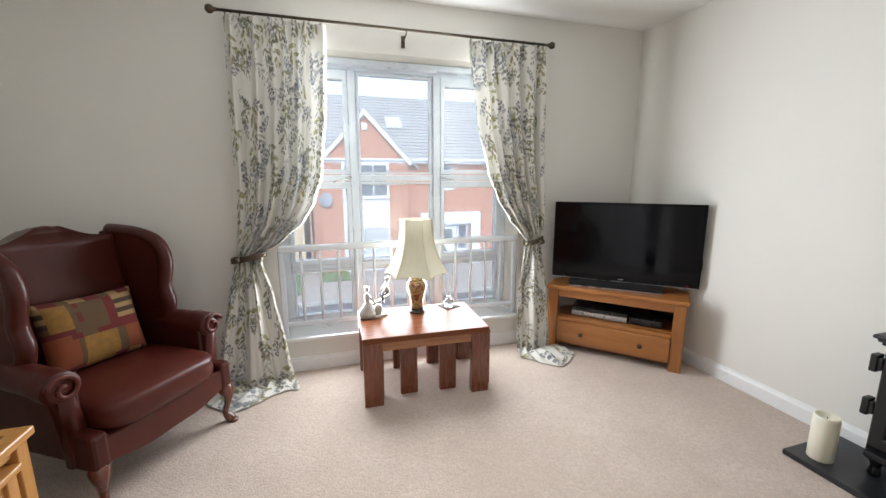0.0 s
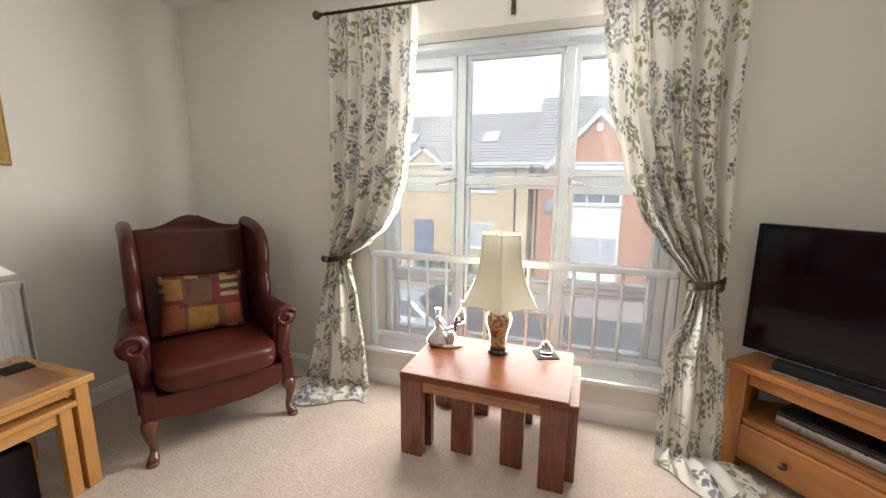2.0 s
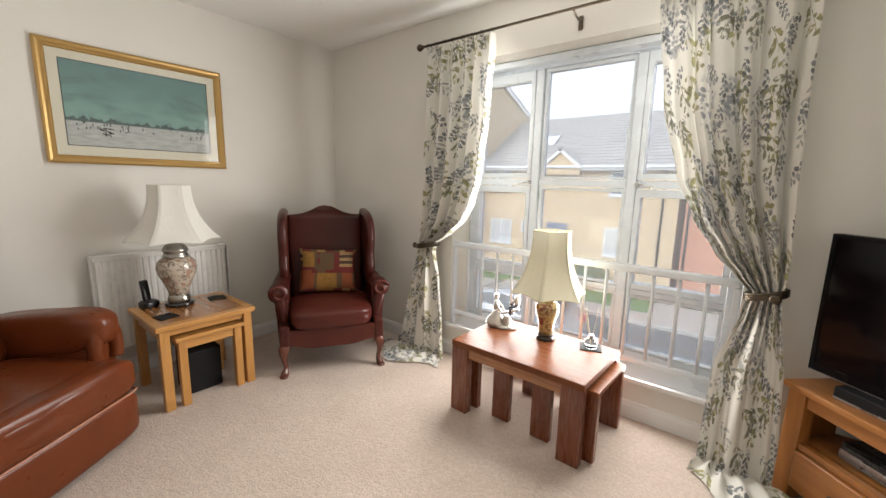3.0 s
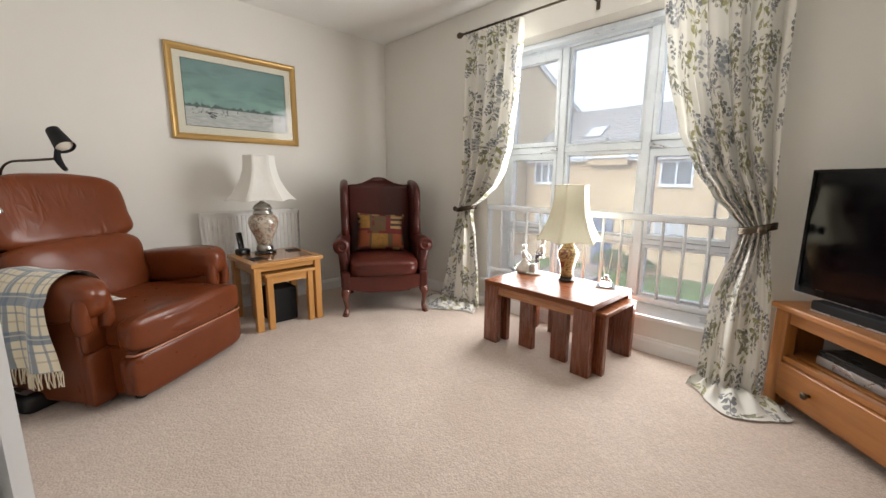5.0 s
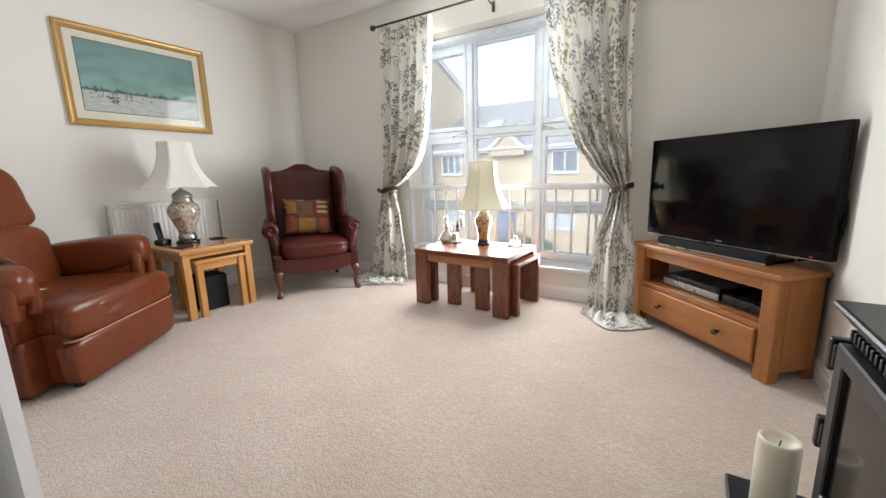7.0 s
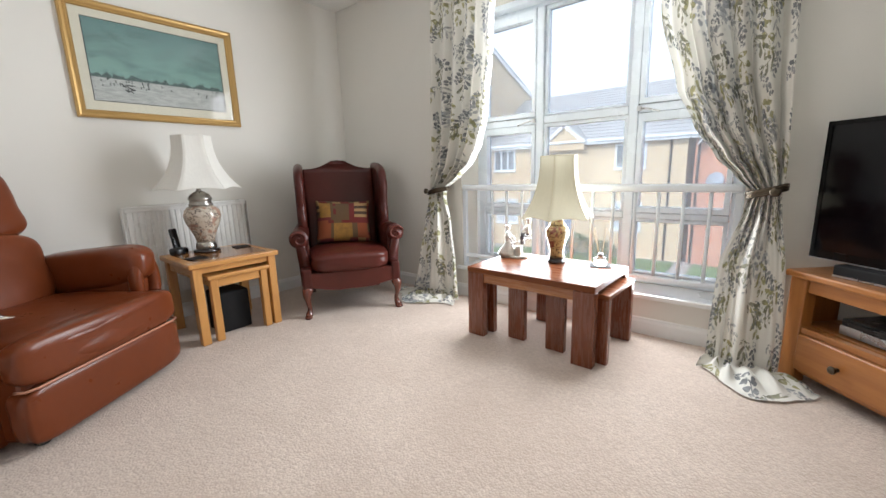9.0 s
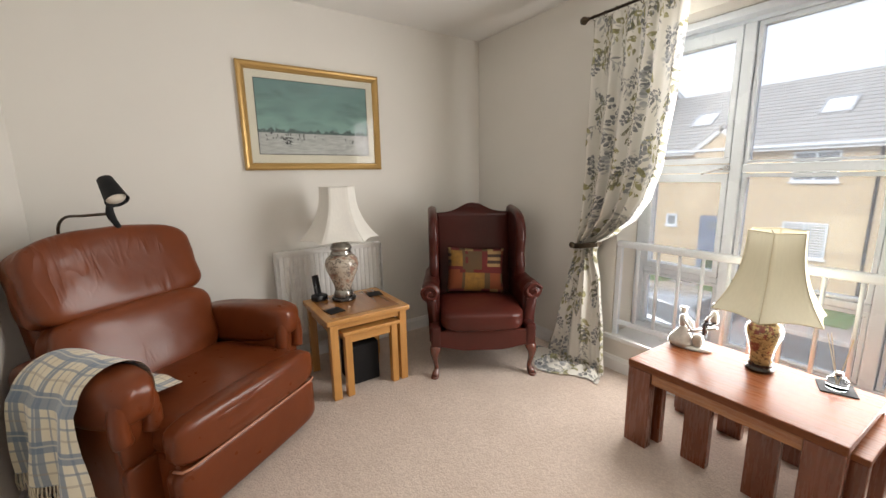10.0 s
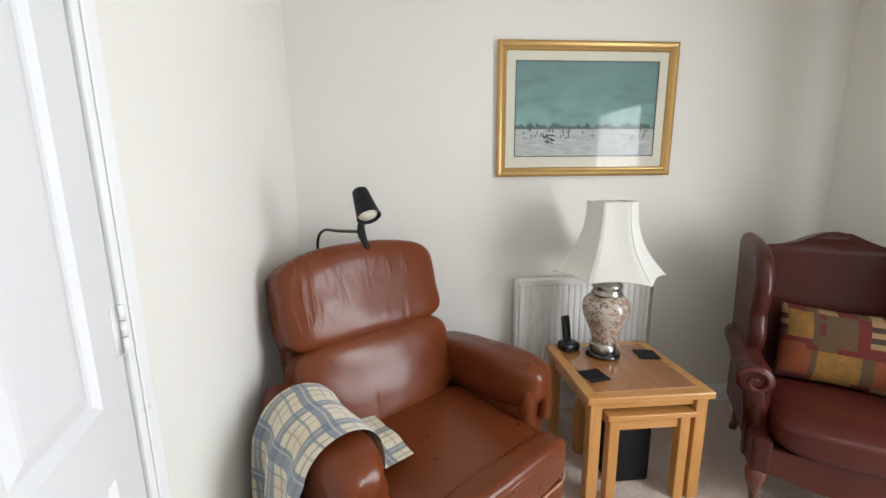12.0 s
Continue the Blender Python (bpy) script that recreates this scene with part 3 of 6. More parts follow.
# stays of the two top lights
for x, s in ((0.49, -1), (1.19, 1)):
    b_ = bmesh.new()
    tube(b_, [(x, 3.18, 1.352), (x + s * 0.05, 3.165, 1.345), (x + s * 0.12, 3.15, 1.322)], [0.007, 0.006, 0.005], 8)
    box(b_, x - 0.012, x + 0.012, 3.17, 3.199, 1.338, 1.366, 0.003)
    part("casement_handle", b_, SILVER, win, "small grey casement handle")
sill = bmesh.new()
box(sill, -0.06, 1.80, 2.935, 2.968, 0.226, 0.255, 0.006)
box(sill, -0.019, 1.759, 2.969, 3.199, 0.2505, 0.255)
structure("trim_window_sill", sill, GLOSS, "white painted window board under the window", "window sill")

# ---- low rail inside the window ----
rail = thing("window_guard_rail", T(0.87, 2.99, 0.2555), "white painted guard rail with thin round bars inside the window", "guard rail")
RM = T(-0.87, -2.99, -0.2555)
part("top_rail", box(bmesh.new(), -0.018, 1.758, 2.968, 3.012, 0.858, 0.902, 0.014, RM, 3), RAIL_PAINT, rail)
part("bottom_rail", box(bmesh.new(), -0.018, 1.758, 2.975, 3.005, 0.33, 0.36, 0.008, RM), RAIL_PAINT, rail)
for x in (0.0, 1.74):
    part("end_post", box(bmesh.new(), x - 0.016, x + 0.016, 2.974, 3.006, 0.2555, 0.857, 0.004, RM), RAIL_PAINT, rail)
bb = bmesh.new()
lathe(bb, [(0.0095, 0.361), (0.0095, 0.857)], 10, T(0, 0, -0.2555))
first = part("bar", bb, RAIL_PAINT, rail, smooth=True)
first.location = (0.125 - 0.87, 0, 0)
for k in range(1, 13):
    ob = new("bar", first.data)
    ob.parent = rail
    ob.location = (0.125 + k * 0.1245 - 0.87, 0, 0)

# ---- doorway with its door ajar ----
frame_ob = thing("door_frame_1", T(0.285, SY, 0), "white painted door lining and architrave", "door frame", "", "structure")
FM = T(-0.285, -SY, 0)
for x0, x1 in ((DOOR[0] + 0.001, DOOR[0] + 0.028), (DOOR[1] - 0.028, DOOR[1] - 0.001)):
    part("lining", box(bmesh.new(), x0, x1, SY - 0.139, SY - 0.001, 0, 2.0, 0.002, FM), GLOSS, frame_ob)
part("lining", box(bmesh.new(), DOOR[0] + 0.001, DOOR[1] - 0.001, SY - 0.139, SY - 0.001, 2.002, 2.029, 0.002, FM), GLOSS, frame_ob)
for x0, x1, z0, z1 in ((DOOR[0] - 0.058, DOOR[0] + 0.006, 0, 2.02), (DOOR[1] - 0.006, DOOR[1] + 0.058, 0, 2.02), (DOOR[0] - 0.058, DOOR[1] + 0.058, 2.022, 2.09)):
    b_ = bmesh.new()
    box(b_, x0, x1, SY + 0.001, SY + 0.013, z0, z1, 0.004, FM)
    if z0 == 0:
        box(b_, x0 + 0.012, x1 - 0.018, SY + 0.0132, SY + 0.019, z0, z1 - 0.02, 0.003, FM)
    part("architrave", b_, GLOSS, frame_ob)

door = thing("door_1", T(-0.103, -0.052, 0) @ pose(0, 0, 0, 0, 0, 16), "white moulded panel door standing ajar", "door", "", "structure")
LEAF_W, LEAF_T = 0.80, 0.038
PANELS = [(0.11, 0.36, 0.20, 0.86), (0.44, 0.69, 0.20, 0.86), (0.11, 0.36, 1.00, 1.86), (0.44, 0.69, 1.00, 1.86)]
leafob = part("leaf", wall_with_holes(bmesh.new(), 0, LEAF_W, 0.008, 1.99, PANELS, -LEAF_T, 0), DOOR_PAINT, door)
for a, b, c, d in PANELS:
    b_ = bmesh.new()
    for side in (0, 1):
        s = (lambda y: -y) if side == 0 else (lambda y: -LEAF_T + y)
        rings = []
        for inset, y in ((0.0, 0.0), (0.012, 0.009), (0.022, 0.010), (0.045, 0.003), (0.055, 0.002)):
            rings.append([b_.verts.new((x, s(y), z)) for x, z in ((a + inset, c + inset), (b - inset, c + inset), (b - inset, d - inset), (a + inset, d - inset))])
        for r, q in zip(rings, rings[1:]):
            for i in range(4):
                b_.faces.new((r[i], r[(i + 1) % 4], q[(i + 1) % 4], q[i]))
        b_.faces.new(rings[-1])
    part("panel", b_, DOOR_PAINT, door)
for z in (0.28, 1.06, 1.72):
    b_ = bmesh.new()
    for k in range(3):
        lathe(b_, [(0.0065, z + k * 0.034), (0.0065, z + k * 0.034 + 0.031)], 10, T(-0.006, 0.006, 0))
    box(b_, 0.0, 0.03, 0.0004, 0.002, z, z + 0.1)
    part("hinge", b_, GLOSS, door, "painted-over butt hinge", True)
for side, y in ((1, 0.0), (-1, -LEAF_T)):
    b_ = bmesh.new()
    box(b_, 0.715, 0.755, min(y, y + side * 0.008), max(y, y + side * 0.008), 0.90, 1.08, 0.003)
    tube(b_, smooth_curve([(0.735, y + side * 0.004, 1.02), (0.735, y + side * 0.035, 1.02), (0.725, y + side * 0.05, 1.02), (0.68, y + side * 0.052, 1.022), (0.62, y + side * 0.048, 1.012)]), 0.0085, 10)
    part("door_handle", b_, CHROME, door, "chrome lever handle on a backplate", True)

# ---- curtains ----
def curtain(name, rows, pleats, toe, seed, label):
    """rows: z, left, right, middle y, fold depth; toe: how the hem trails on the carpet (x shift, y shift)."""
    top = rows[0][0]
    cx = (rows[0][1] + rows[0][2]) / 2
    base = thing(name, T(cx, 2.86, 0), label, "curtain", "curtains at the window")
    b = bmesh.new()
    uvl = b.loops.layers.uv.new("uv")
    nu, nv = 170, 120
    grid = []
    trail = 0.16
    for j in range(nv + 1):
        v = j / nv * (top + trail)
        z = top - v
        over = max(0.0, -z + 0.012)
        xl, xr, yc, amp = lerp_table(rows, max(z, 0.0))
        line = []
        for i in range(nu + 1):
            u = i / nu
            warp = u + 0.03 * math.sin(7 * u + seed) + 0.018 * math.sin(17 * u + 2 * seed) + 0.025 * (noise.noise(Vector((u * 3, v * 0.7, seed))))
            ph = 2 * math.pi * pleats * warp + 0.5 * noise.noise(Vector((u * 4, v * 1.3, seed + 5)))
            s = math.sin(ph)
            fold = amp * (s + 0.28 * math.sin(2 * ph + 1.1 + seed) + 0.35 * noise.noise(Vector((u * 11, v * 2.2, seed + 9))))
            x = xl + (xr - xl) * (u + 0.35 * (amp / 0.06) * math.cos(ph) / (2 * math.pi * pleats))
            drape = math.sin(math.pi * u) * math.sin(math.pi * min(1.0, max(0.0, (0.86 - z) / 0.95)))
            y = yc + fold - 0.055 * drape + 0.022 * min(1.0, max(0.0, (0.80 - z) / 0.2)) * math.sin(2 * math.pi * (2.1 * u + 0.25 * v) + 2 * seed)
            zz = max(z, 0.0)
            if z < 0.012:
                k = over / trail
                lift = 0.5 + 0.5 * math.sin(ph + 2.2 * k)
                x += toe[0] * k * (0.5 + 0.5 * math.sin(5 * u + seed)) + (u - 0.5) * 0.08 * k
                y += toe[1] * k * (0.35 + 0.65 * math.sin(math.pi * min(1, max(0, u * 1.1 - 0.05))) ** 2) - 0.02 * k - 0.6 * fold * k
                zz = 0.010 + 0.040 * lift * math.sin(math.pi * min(1, k * 1.05)) + 0.006 * (1 - k)
            y = min(y, 2.945)
            line.append((b.verts.new((x - cx, y - 2.86, zz)), ((u - 0.5) * 0.86 * (0.55 + 0.45 * min(1.0, max(0.0, (z - 0.72) / 0.5))) + seed, v)))
        grid.append(line)
    for j in range(nv):
        for i in range(nu):
            q = (grid[j][i], grid[j][i + 1], grid[j + 1][i + 1], grid[j + 1][i])
            f = b.faces.new([p[0] for p in q])
            for loop, p in zip(f.loops, q):
                loop[uvl].uv = p[1]
    part("drape", b, FLORAL, base, "cream cotton printed with blue-grey blossoms and olive leaves", True)
    return base, cx


CL = [(2.262, -0.20, 0.365, 2.85, 0.018), (2.20, -0.20, 0.365, 2.85, 0.024), (1.8, -0.21, 0.345, 2.85, 0.03), (1.38, -0.215, 0.30, 2.85, 0.034), (1.2, -0.22, 0.245, 2.855, 0.036), (1.08, -0.225, 0.175, 2.86, 0.036),
      (0.97, -0.235, 0.05, 2.865, 0.034), (0.88, -0.25, -0.09, 2.87, 0.028), (0.82, -0.265, -0.10, 2.87, 0.022), (0.6, -0.315, -0.045, 2.87, 0.010), (0.3, -0.38, 0.01, 2.85, 0.008), (0.0, -0.44, 0.05, 2.82, 0.012)]
CR = [(2.262, 1.285, 1.87, 2.85, 0.018), (2.20, 1.285, 1.87, 2.85, 0.024), (1.74, 1.345, 1.875, 2.85, 0.03), (1.4, 1.435, 1.885, 2.85, 0.034), (1.2, 1.525, 1.895, 2.855, 0.036), (1.04, 1.63, 1.905, 2.86, 0.034),
      (0.95, 1.715, 1.905, 2.865, 0.032), (0.87, 1.785, 1.90, 2.87, 0.028), (0.78, 1.765, 1.91, 2.87, 0.02), (0.5, 1.69, 1.95, 2.85, 0.006), (0.15, 1.68, 1.97, 2.81, 0.007), (0.0, 1.68, 1.965, 2.785, 0.010)]
left_c, lcx = curtain("curtain", CL, 6, (-0.10, -0.22), 0.3, "floral curtain gathered by a tieback, hem trailing on the carpet")
right_c, rcx = curtain("curtain", CR, 6, (0.14, -0.26), 4.1, "floral curtain drawn to a tieback beside the television")


def tieback(parent, cx, x0, x1, z, hook_x):
    b = bmesh.new()
    pts = []
    for k in range(25):
        a = 2 * math.pi * k / 24
        pts.append(((x0 + x1) / 2 - cx + (x1 - x0) / 2 * math.cos(a), 0.01 + 0.055 * math.sin(a), z + 0.02 * math.cos(a) * (1 if x1 > hook_x else -1)))
    for dz in (-0.011, 0.0, 0.011):
        tube(b, [(p[0], p[1], p[2] + dz) for p in pts], 0.0075, 8)
    part("tieback", b, BRONZE, parent, "dark twisted cord tieback", True)
    b = bmesh.new()
    lathe(b, [(0.004, 0), (0.014, 0.004), (0.02, 0.012), (0.022, 0.02), (0.016, 0.027), (0.004, 0.03)], 16, T(hook_x - cx, -0.052, z) @ pose(0, 0, 0, 90, 0, 0))
    part("tieback_knob", b, BRONZE, parent, "round antique brass knob", True)


tieback(left_c, lcx, -0.275, -0.075, 0.862, -0.235)
tieback(right_c, rcx, 1.77, 1.918, 0.872, 1.875)

# ---- curtain pole ----
pole = thing("curtain_pole", T(0.83, 2.845, 2.28), "dark antique brass curtain pole with ball finials", "curtain pole")
b = bmesh.new()
lathe(b, [(0.0085, -1.05), (0.0085, 1.05)], 12, pose(0, 0, 0, 0, 90, 0))
part("rod", b, BRONZE, pole, smooth=True)
for s in (-1, 1):
    b = bmesh.new()
    lathe(b, [(0.009, 0), (0.013, 0.004), (0.010, 0.012), (0.018, 0.018), (0.024, 0.03), (0.024, 0.04), (0.018, 0.052), (0.006, 0.058)], 16, T(s * 1.05, 0, 0) @ pose(0, 0, 0, 0, 90 * s, 0))
    part("finial", b, BRONZE, pole, smooth=True)
for x in (-0.98, 0.03, 0.98):
    b = bmesh.new()
    tube(b, smooth_curve([(x, 0.0, -0.010), (x, 0.02, -0.02), (x, 0.075, -0.03), (x, 0.112, -0.03)], 5), 0.006, 8)
    box(b, x - 0.012, x + 0.012, 0.112, 0.122, -0.075, 0.0, 0.003)
    part("bracket", b, BRONZE, pole)
rb = bmesh.new()
tube(rb, [(0, 0.016 * math.cos(a), 0.016 * math.sin(a) - 0.006) for a in [2 * math.pi * k / 14 for k in range(15)]], 0.0022, 6)
ring0 = part("ring", rb, BRONZE, pole, smooth=True)
ring0.location = (-0.2 - 0.83 + 0.02, 0, 0)
for x in [-0.18 + 0.075 * k for k in range(1, 8)] + [1.30 + 0.078 * k for k in range(8)]:
    o = new("ring", ring0.data)
    o.parent = pole
    o.location = (x - 0.83, 0, 0)

# ---- table by the window with two small tables nested under it ----
TM = T(0.866, 2.61, 0) @ pose(0, 0, 0, 0, 0, -2.0)


def slab_table(name, m, w, d, h, leg, thick, top_t, apron, label, group=""):
    t = thing(name, m, label, "coffee table", group)
    part("tabletop", box(bmesh.new(), -w / 2, w / 2, -d / 2, d / 2, h - top_t, h, 0.005), SHEESHAM, t)
    for sx in (-1, 1):
        for sy in (-1, 1):
            x1, y1 = sx * (w / 2 - 0.002), sy * (d / 2 - 0.002)
            x0, y0 = x1 - sx * leg, y1 - sy * thick
            part("leg", box(bmesh.new(), min(x0, x1), max(x0, x1), min(y0, y1), max(y0, y1), 0, h - top_t - 0.0005, 0.004), SHEESHAM_Z, t)
    if apron:
        for sy in (-1, 1):
            y = sy * (d / 2 - 0.022)
            part("apron", box(bmesh.new(), -w / 2 + leg + 0.003, w / 2 - leg - 0.003, y - 0.01, y + 0.01, h - top_t - 0.055, h - top_t - 0.001, 0.002), SHEESHAM_APRON, t)
    return t


slab_table("coffee_table", TM, 0.785, 0.53, 0.435, 0.112, 0.05, 0.035, True, "red-brown polished hardwood coffee table with slab legs")
slab_table("nesting_table", TM @ T(-0.212, 0.03, 0), 0.325, 0.40, 0.372, 0.108, 0.04, 0.026, False, "small hardwood table pushed in under the coffee table", "tables nested under the coffee table")
slab_table("nesting_table", TM @ T(0.262, 0.03, 0), 0.345, 0.42, 0.376, 0.108, 0.04, 0.026, False, "small hardwood table pulled a little out from under the coffee table", "tables nested under the coffee table")


# ---- table lamps ----
def bell_shade(parent, z0, z1, r0, r1, material, trim, panels=6, twist=0.0):
    """A bell shade of flared panels; r0 below, r1 above."""
    b = bmesh.new()
    rows, per = 14, 8
    rings = []
    for j in range(rows + 1):
        t = j / rows
        r = r1 + (r0 - r1) * (1 - t) ** 2.4
        ring = []
        for p in range(panels):
            a0, a1 = (2 * math.pi * (p + k) / panels + twist for k in (0, 1))
            for k in range(per):
                q = k / per
                x = math.cos(a0) * (1 - q) + math.cos(a1) * q
                y = math.sin(a0) * (1 - q) + math.sin(a1) * q
                dip = 1 - 0.05 * math.sin(math.pi * q)
                zz = z0 + (z1 - z0) * t
                if t < 0.2:
                    zz += 0.012 * (1 - t / 0.2) * math.sin(math.pi * q)
                ring.append(b.verts.new((x * r * dip, y * r * dip, zz)))
        rings.append(ring)
    n = panels * per
    for a, c in zip(rings, rings[1:]):
        for i in range(n):
            b.faces.new((a[i], a[(i + 1) % n], c[(i + 1) % n], c[i]))
    edge = [v.co.copy() for v in rings[0]]
    rim = [v.co.copy() for v in rings[-1]]
    ribs = [[ring[p * per].co.copy() for ring in rings] for p in range(panels)]
    sh = part("shade", b, material, parent, trim, True)
    b = bmesh.new()
    tube(b, edge + [edge[0]], 0.0028, 6)
    tube(b, rim + [rim[0]], 0.0024, 6)
    for r in ribs:
        tube(b, r, 0.0018, 5)
    part("shade_trim", b, TRIM_CORD if material is SHADE_CREAM else SHADE_IVORY, sh, "", True)
    b = bmesh.new()
    for a in (0, 2.09, 4.19):
        tube(b, [(0, 0, z1 - 0.03), (r1 * 0.85 * math.cos(a), r1 * 0.85 * math.sin(a), z1 - 0.008)], 0.0018, 5)
    lathe(b, [(0.014, z1 - 0.14), (0.014, z1 - 0.03), (0.004, z1 - 0.02)], 12)
    part("bulb_holder", b, BRONZE, sh)


lamp1 = thing("table_lamp", T(0.876, 2.735, 0.435), "gold china lamp with a cream bell shade on the table", "table lamp", "table lamps")
part("foot", lathe(bmesh.new(), [(0.052, 0), (0.056, 0.008), (0.054, 0.016), (0.046, 0.022), (0.045, 0.032), (0.05, 0.036)], 28), EBONY, lamp1, "", True)
part("vase", lathe(bmesh.new(), [(0.044, 0.036), (0.042, 0.06), (0.044, 0.09), (0.054, 0.13), (0.066, 0.165), (0.070, 0.19), (0.066, 0.212), (0.050, 0.228), (0.040, 0.234)], 32), CHINA_GOLD, lamp1, "gold and brown painted china vase", True)
part("neck", lathe(bmesh.new(), [(0.046, 0.234), (0.048, 0.240), (0.040, 0.246), (0.036, 0.262), (0.012, 0.268), (0.010, 0.36)], 24), CHINA_GOLD, lamp1, "", True)
bell_shade(lamp1, 0.280, 0.645, 0.218, 0.110, SHADE_CREAM, "cream silk bell shade with dark seams", 6, radians(-80))

lamp2 = thing("table_lamp", T(-1.09, 1.475, 0.515), "painted china jar lamp with an ivory bell shade", "table lamp", "table lamps")
part("foot", lathe(bmesh.new(), [(0.078, 0), (0.082, 0.010), (0.080, 0.022), (0.066, 0.028)], 32), EBONY, lamp2, "black lacquered foot", True)
part("base_band", lathe(bmesh.new(), [(0.062, 0.028), (0.066, 0.045), (0.060, 0.062), (0.056, 0.075)], 32), PEWTER, lamp2, "tarnished silver band", True)
part("vase", lathe(bmesh.new(), [(0.055, 0.075), (0.062, 0.11), (0.082, 0.16), (0.104, 0.21), (0.112, 0.25), (0.106, 0.285), (0.084, 0.31), (0.066, 0.318)], 36), CHINA_GREY, lamp2, "cream china painted with grey blossoms", True)
part("neck", lathe(bmesh.new(), [(0.070, 0.318), (0.075, 0.326), (0.066, 0.335), (0.064, 0.352), (0.072, 0.358), (0.070, 0.368), (0.058, 0.390), (0.032, 0.408), (0.014, 0.416), (0.012, 0.62)], 28), PEWTER, lamp2, "silver neck", True)
bell_shade(lamp2, 0.425, 0.768, 0.258, 0.114, SHADE_IVORY, "ivory silk bell shade", 6, radians(15))

# ---- figures, diffuser on the coffee table ----
fig = bmesh.new()
lathe(fig, [(0.085, 0), (0.09, 0.006), (0.082, 0.014)], 24, Matrix.Diagonal((1.1, 0.55, 1, 1)))
lathe(fig, [(0.062, 0.014), (0.058, 0.035), (0.036, 0.075), (0.020, 0.10), (0.017, 0.112)], 18, T(-0.05, 0, 0) @ pose(0, 0, 0, 0, 8, 0))
pillow(fig, 0.036, 0.044, 0.07, T(-0.044, 0, 0.135), 5, 2.5)
pillow(fig, 0.03, 0.032, 0.036, T(-0.044, 0, 0.192), 5, 2)
pillow(fig, 0.04, 0.04, 0.014, T(-0.046, 0, 0.207), 5, 2)
tube(fig, [(-0.04, -0.02, 0.155), (-0.01, -0.03, 0.12), (0.0, -0.012, 0.10)], 0.007, 7)
tube(fig, [(-0.04, 0.02, 0.155), (-0.01, 0.03, 0.12), (0.0, 0.012, 0.10)], 0.007, 7)
pillow(fig, 0.05, 0.05, 0.07, T(0.03, 0, 0.045), 5, 3)
box(fig, -0.08, 0.105, -0.016, 0.016, -0.005, 0.005, 0.002, T(0.01, 0, 0.095) @ pose(0, 0, 0, 0, -22, 0))
mark = len(fig.faces)
pillow(fig, 0.034, 0.046, 0.07, T(0.092, 0, 0.185) @ pose(0, 0, 0, 0, -10, 0), 5, 2.5)
pillow(fig, 0.03, 0.032, 0.036, T(0.098, 0, 0.242), 5, 2)
pillow(fig, 0.04, 0.04, 0.012, T(0.098, 0, 0.258), 5, 2)
for s in (-1, 1):
    tube(fig, [(0.09, s * 0.014, 0.15), (0.055, s * 0.018, 0.145), (0.058, s * 0.018, 0.09)], 0.009, 7)
    tube(fig, [(0.09, s * 0.024, 0.21), (0.065, s * 0.03, 0.175), (0.055, s * 0.016, 0.15)], 0.007, 7)
figure = part("figurine", fig, [PORCELAIN, PORCELAIN_DARK], None, "", True)
for i, p in enumerate(figure.data.polygons):
    if p.center.x > 0.045 and p.center.z > 0.088 and p.center.z < 0.165 and abs(p.center.y) > 0.006:
        p.material_index = 1
figure.matrix_world = T(0.58, 2.735, 0.435) @ pose(0, 0, 0, 0, 0, 8)
tagged(figure, "grey-white porcelain seesaw figurine on an oval base", "figurine")

mat_ob = boxpart("coaster", -0.058, 0.058, -0.058, 0.058, 0, 0.005, MATT_BLACK, None, 0.001)
mat_ob.matrix_world = T(1.125, 2.785, 0.435) @ pose(0, 0, 0, 0, 0, 20)
tagged(mat_ob, "square black coaster under the reed diffuser", "coaster")
diff = thing("reed_diffuser", T(1.125, 2.785, 0.440), "clear glass reed diffuser with pale reeds on a black coaster", "reed diffuser")
part("bottle", lathe(bmesh.new(), [(0.034, 0), (0.036, 0.004), (0.035, 0.036), (0.028, 0.046), (0.013, 0.052), (0.013, 0.066)], 20), BOTTLE, diff, "", True)
part("collar", lathe(bmesh.new(), [(0.0145, 0.060), (0.0145, 0.072), (0.006, 0.072)], 16), SILVER, diff, "", True)
REED = plain("pale_reed", (0.55, 0.45, 0.30), 0.8)
for k in range(5):
    a = 2.2 * k
    part("reed", tube(bmesh.new(), [(0.002 * math.cos(a), 0.002 * math.sin(a), 0.02), (0.045 * math.cos(a) - 0.02, 0.03 * math.sin(a), 0.22)], 0.0016, 5), REED, diff)

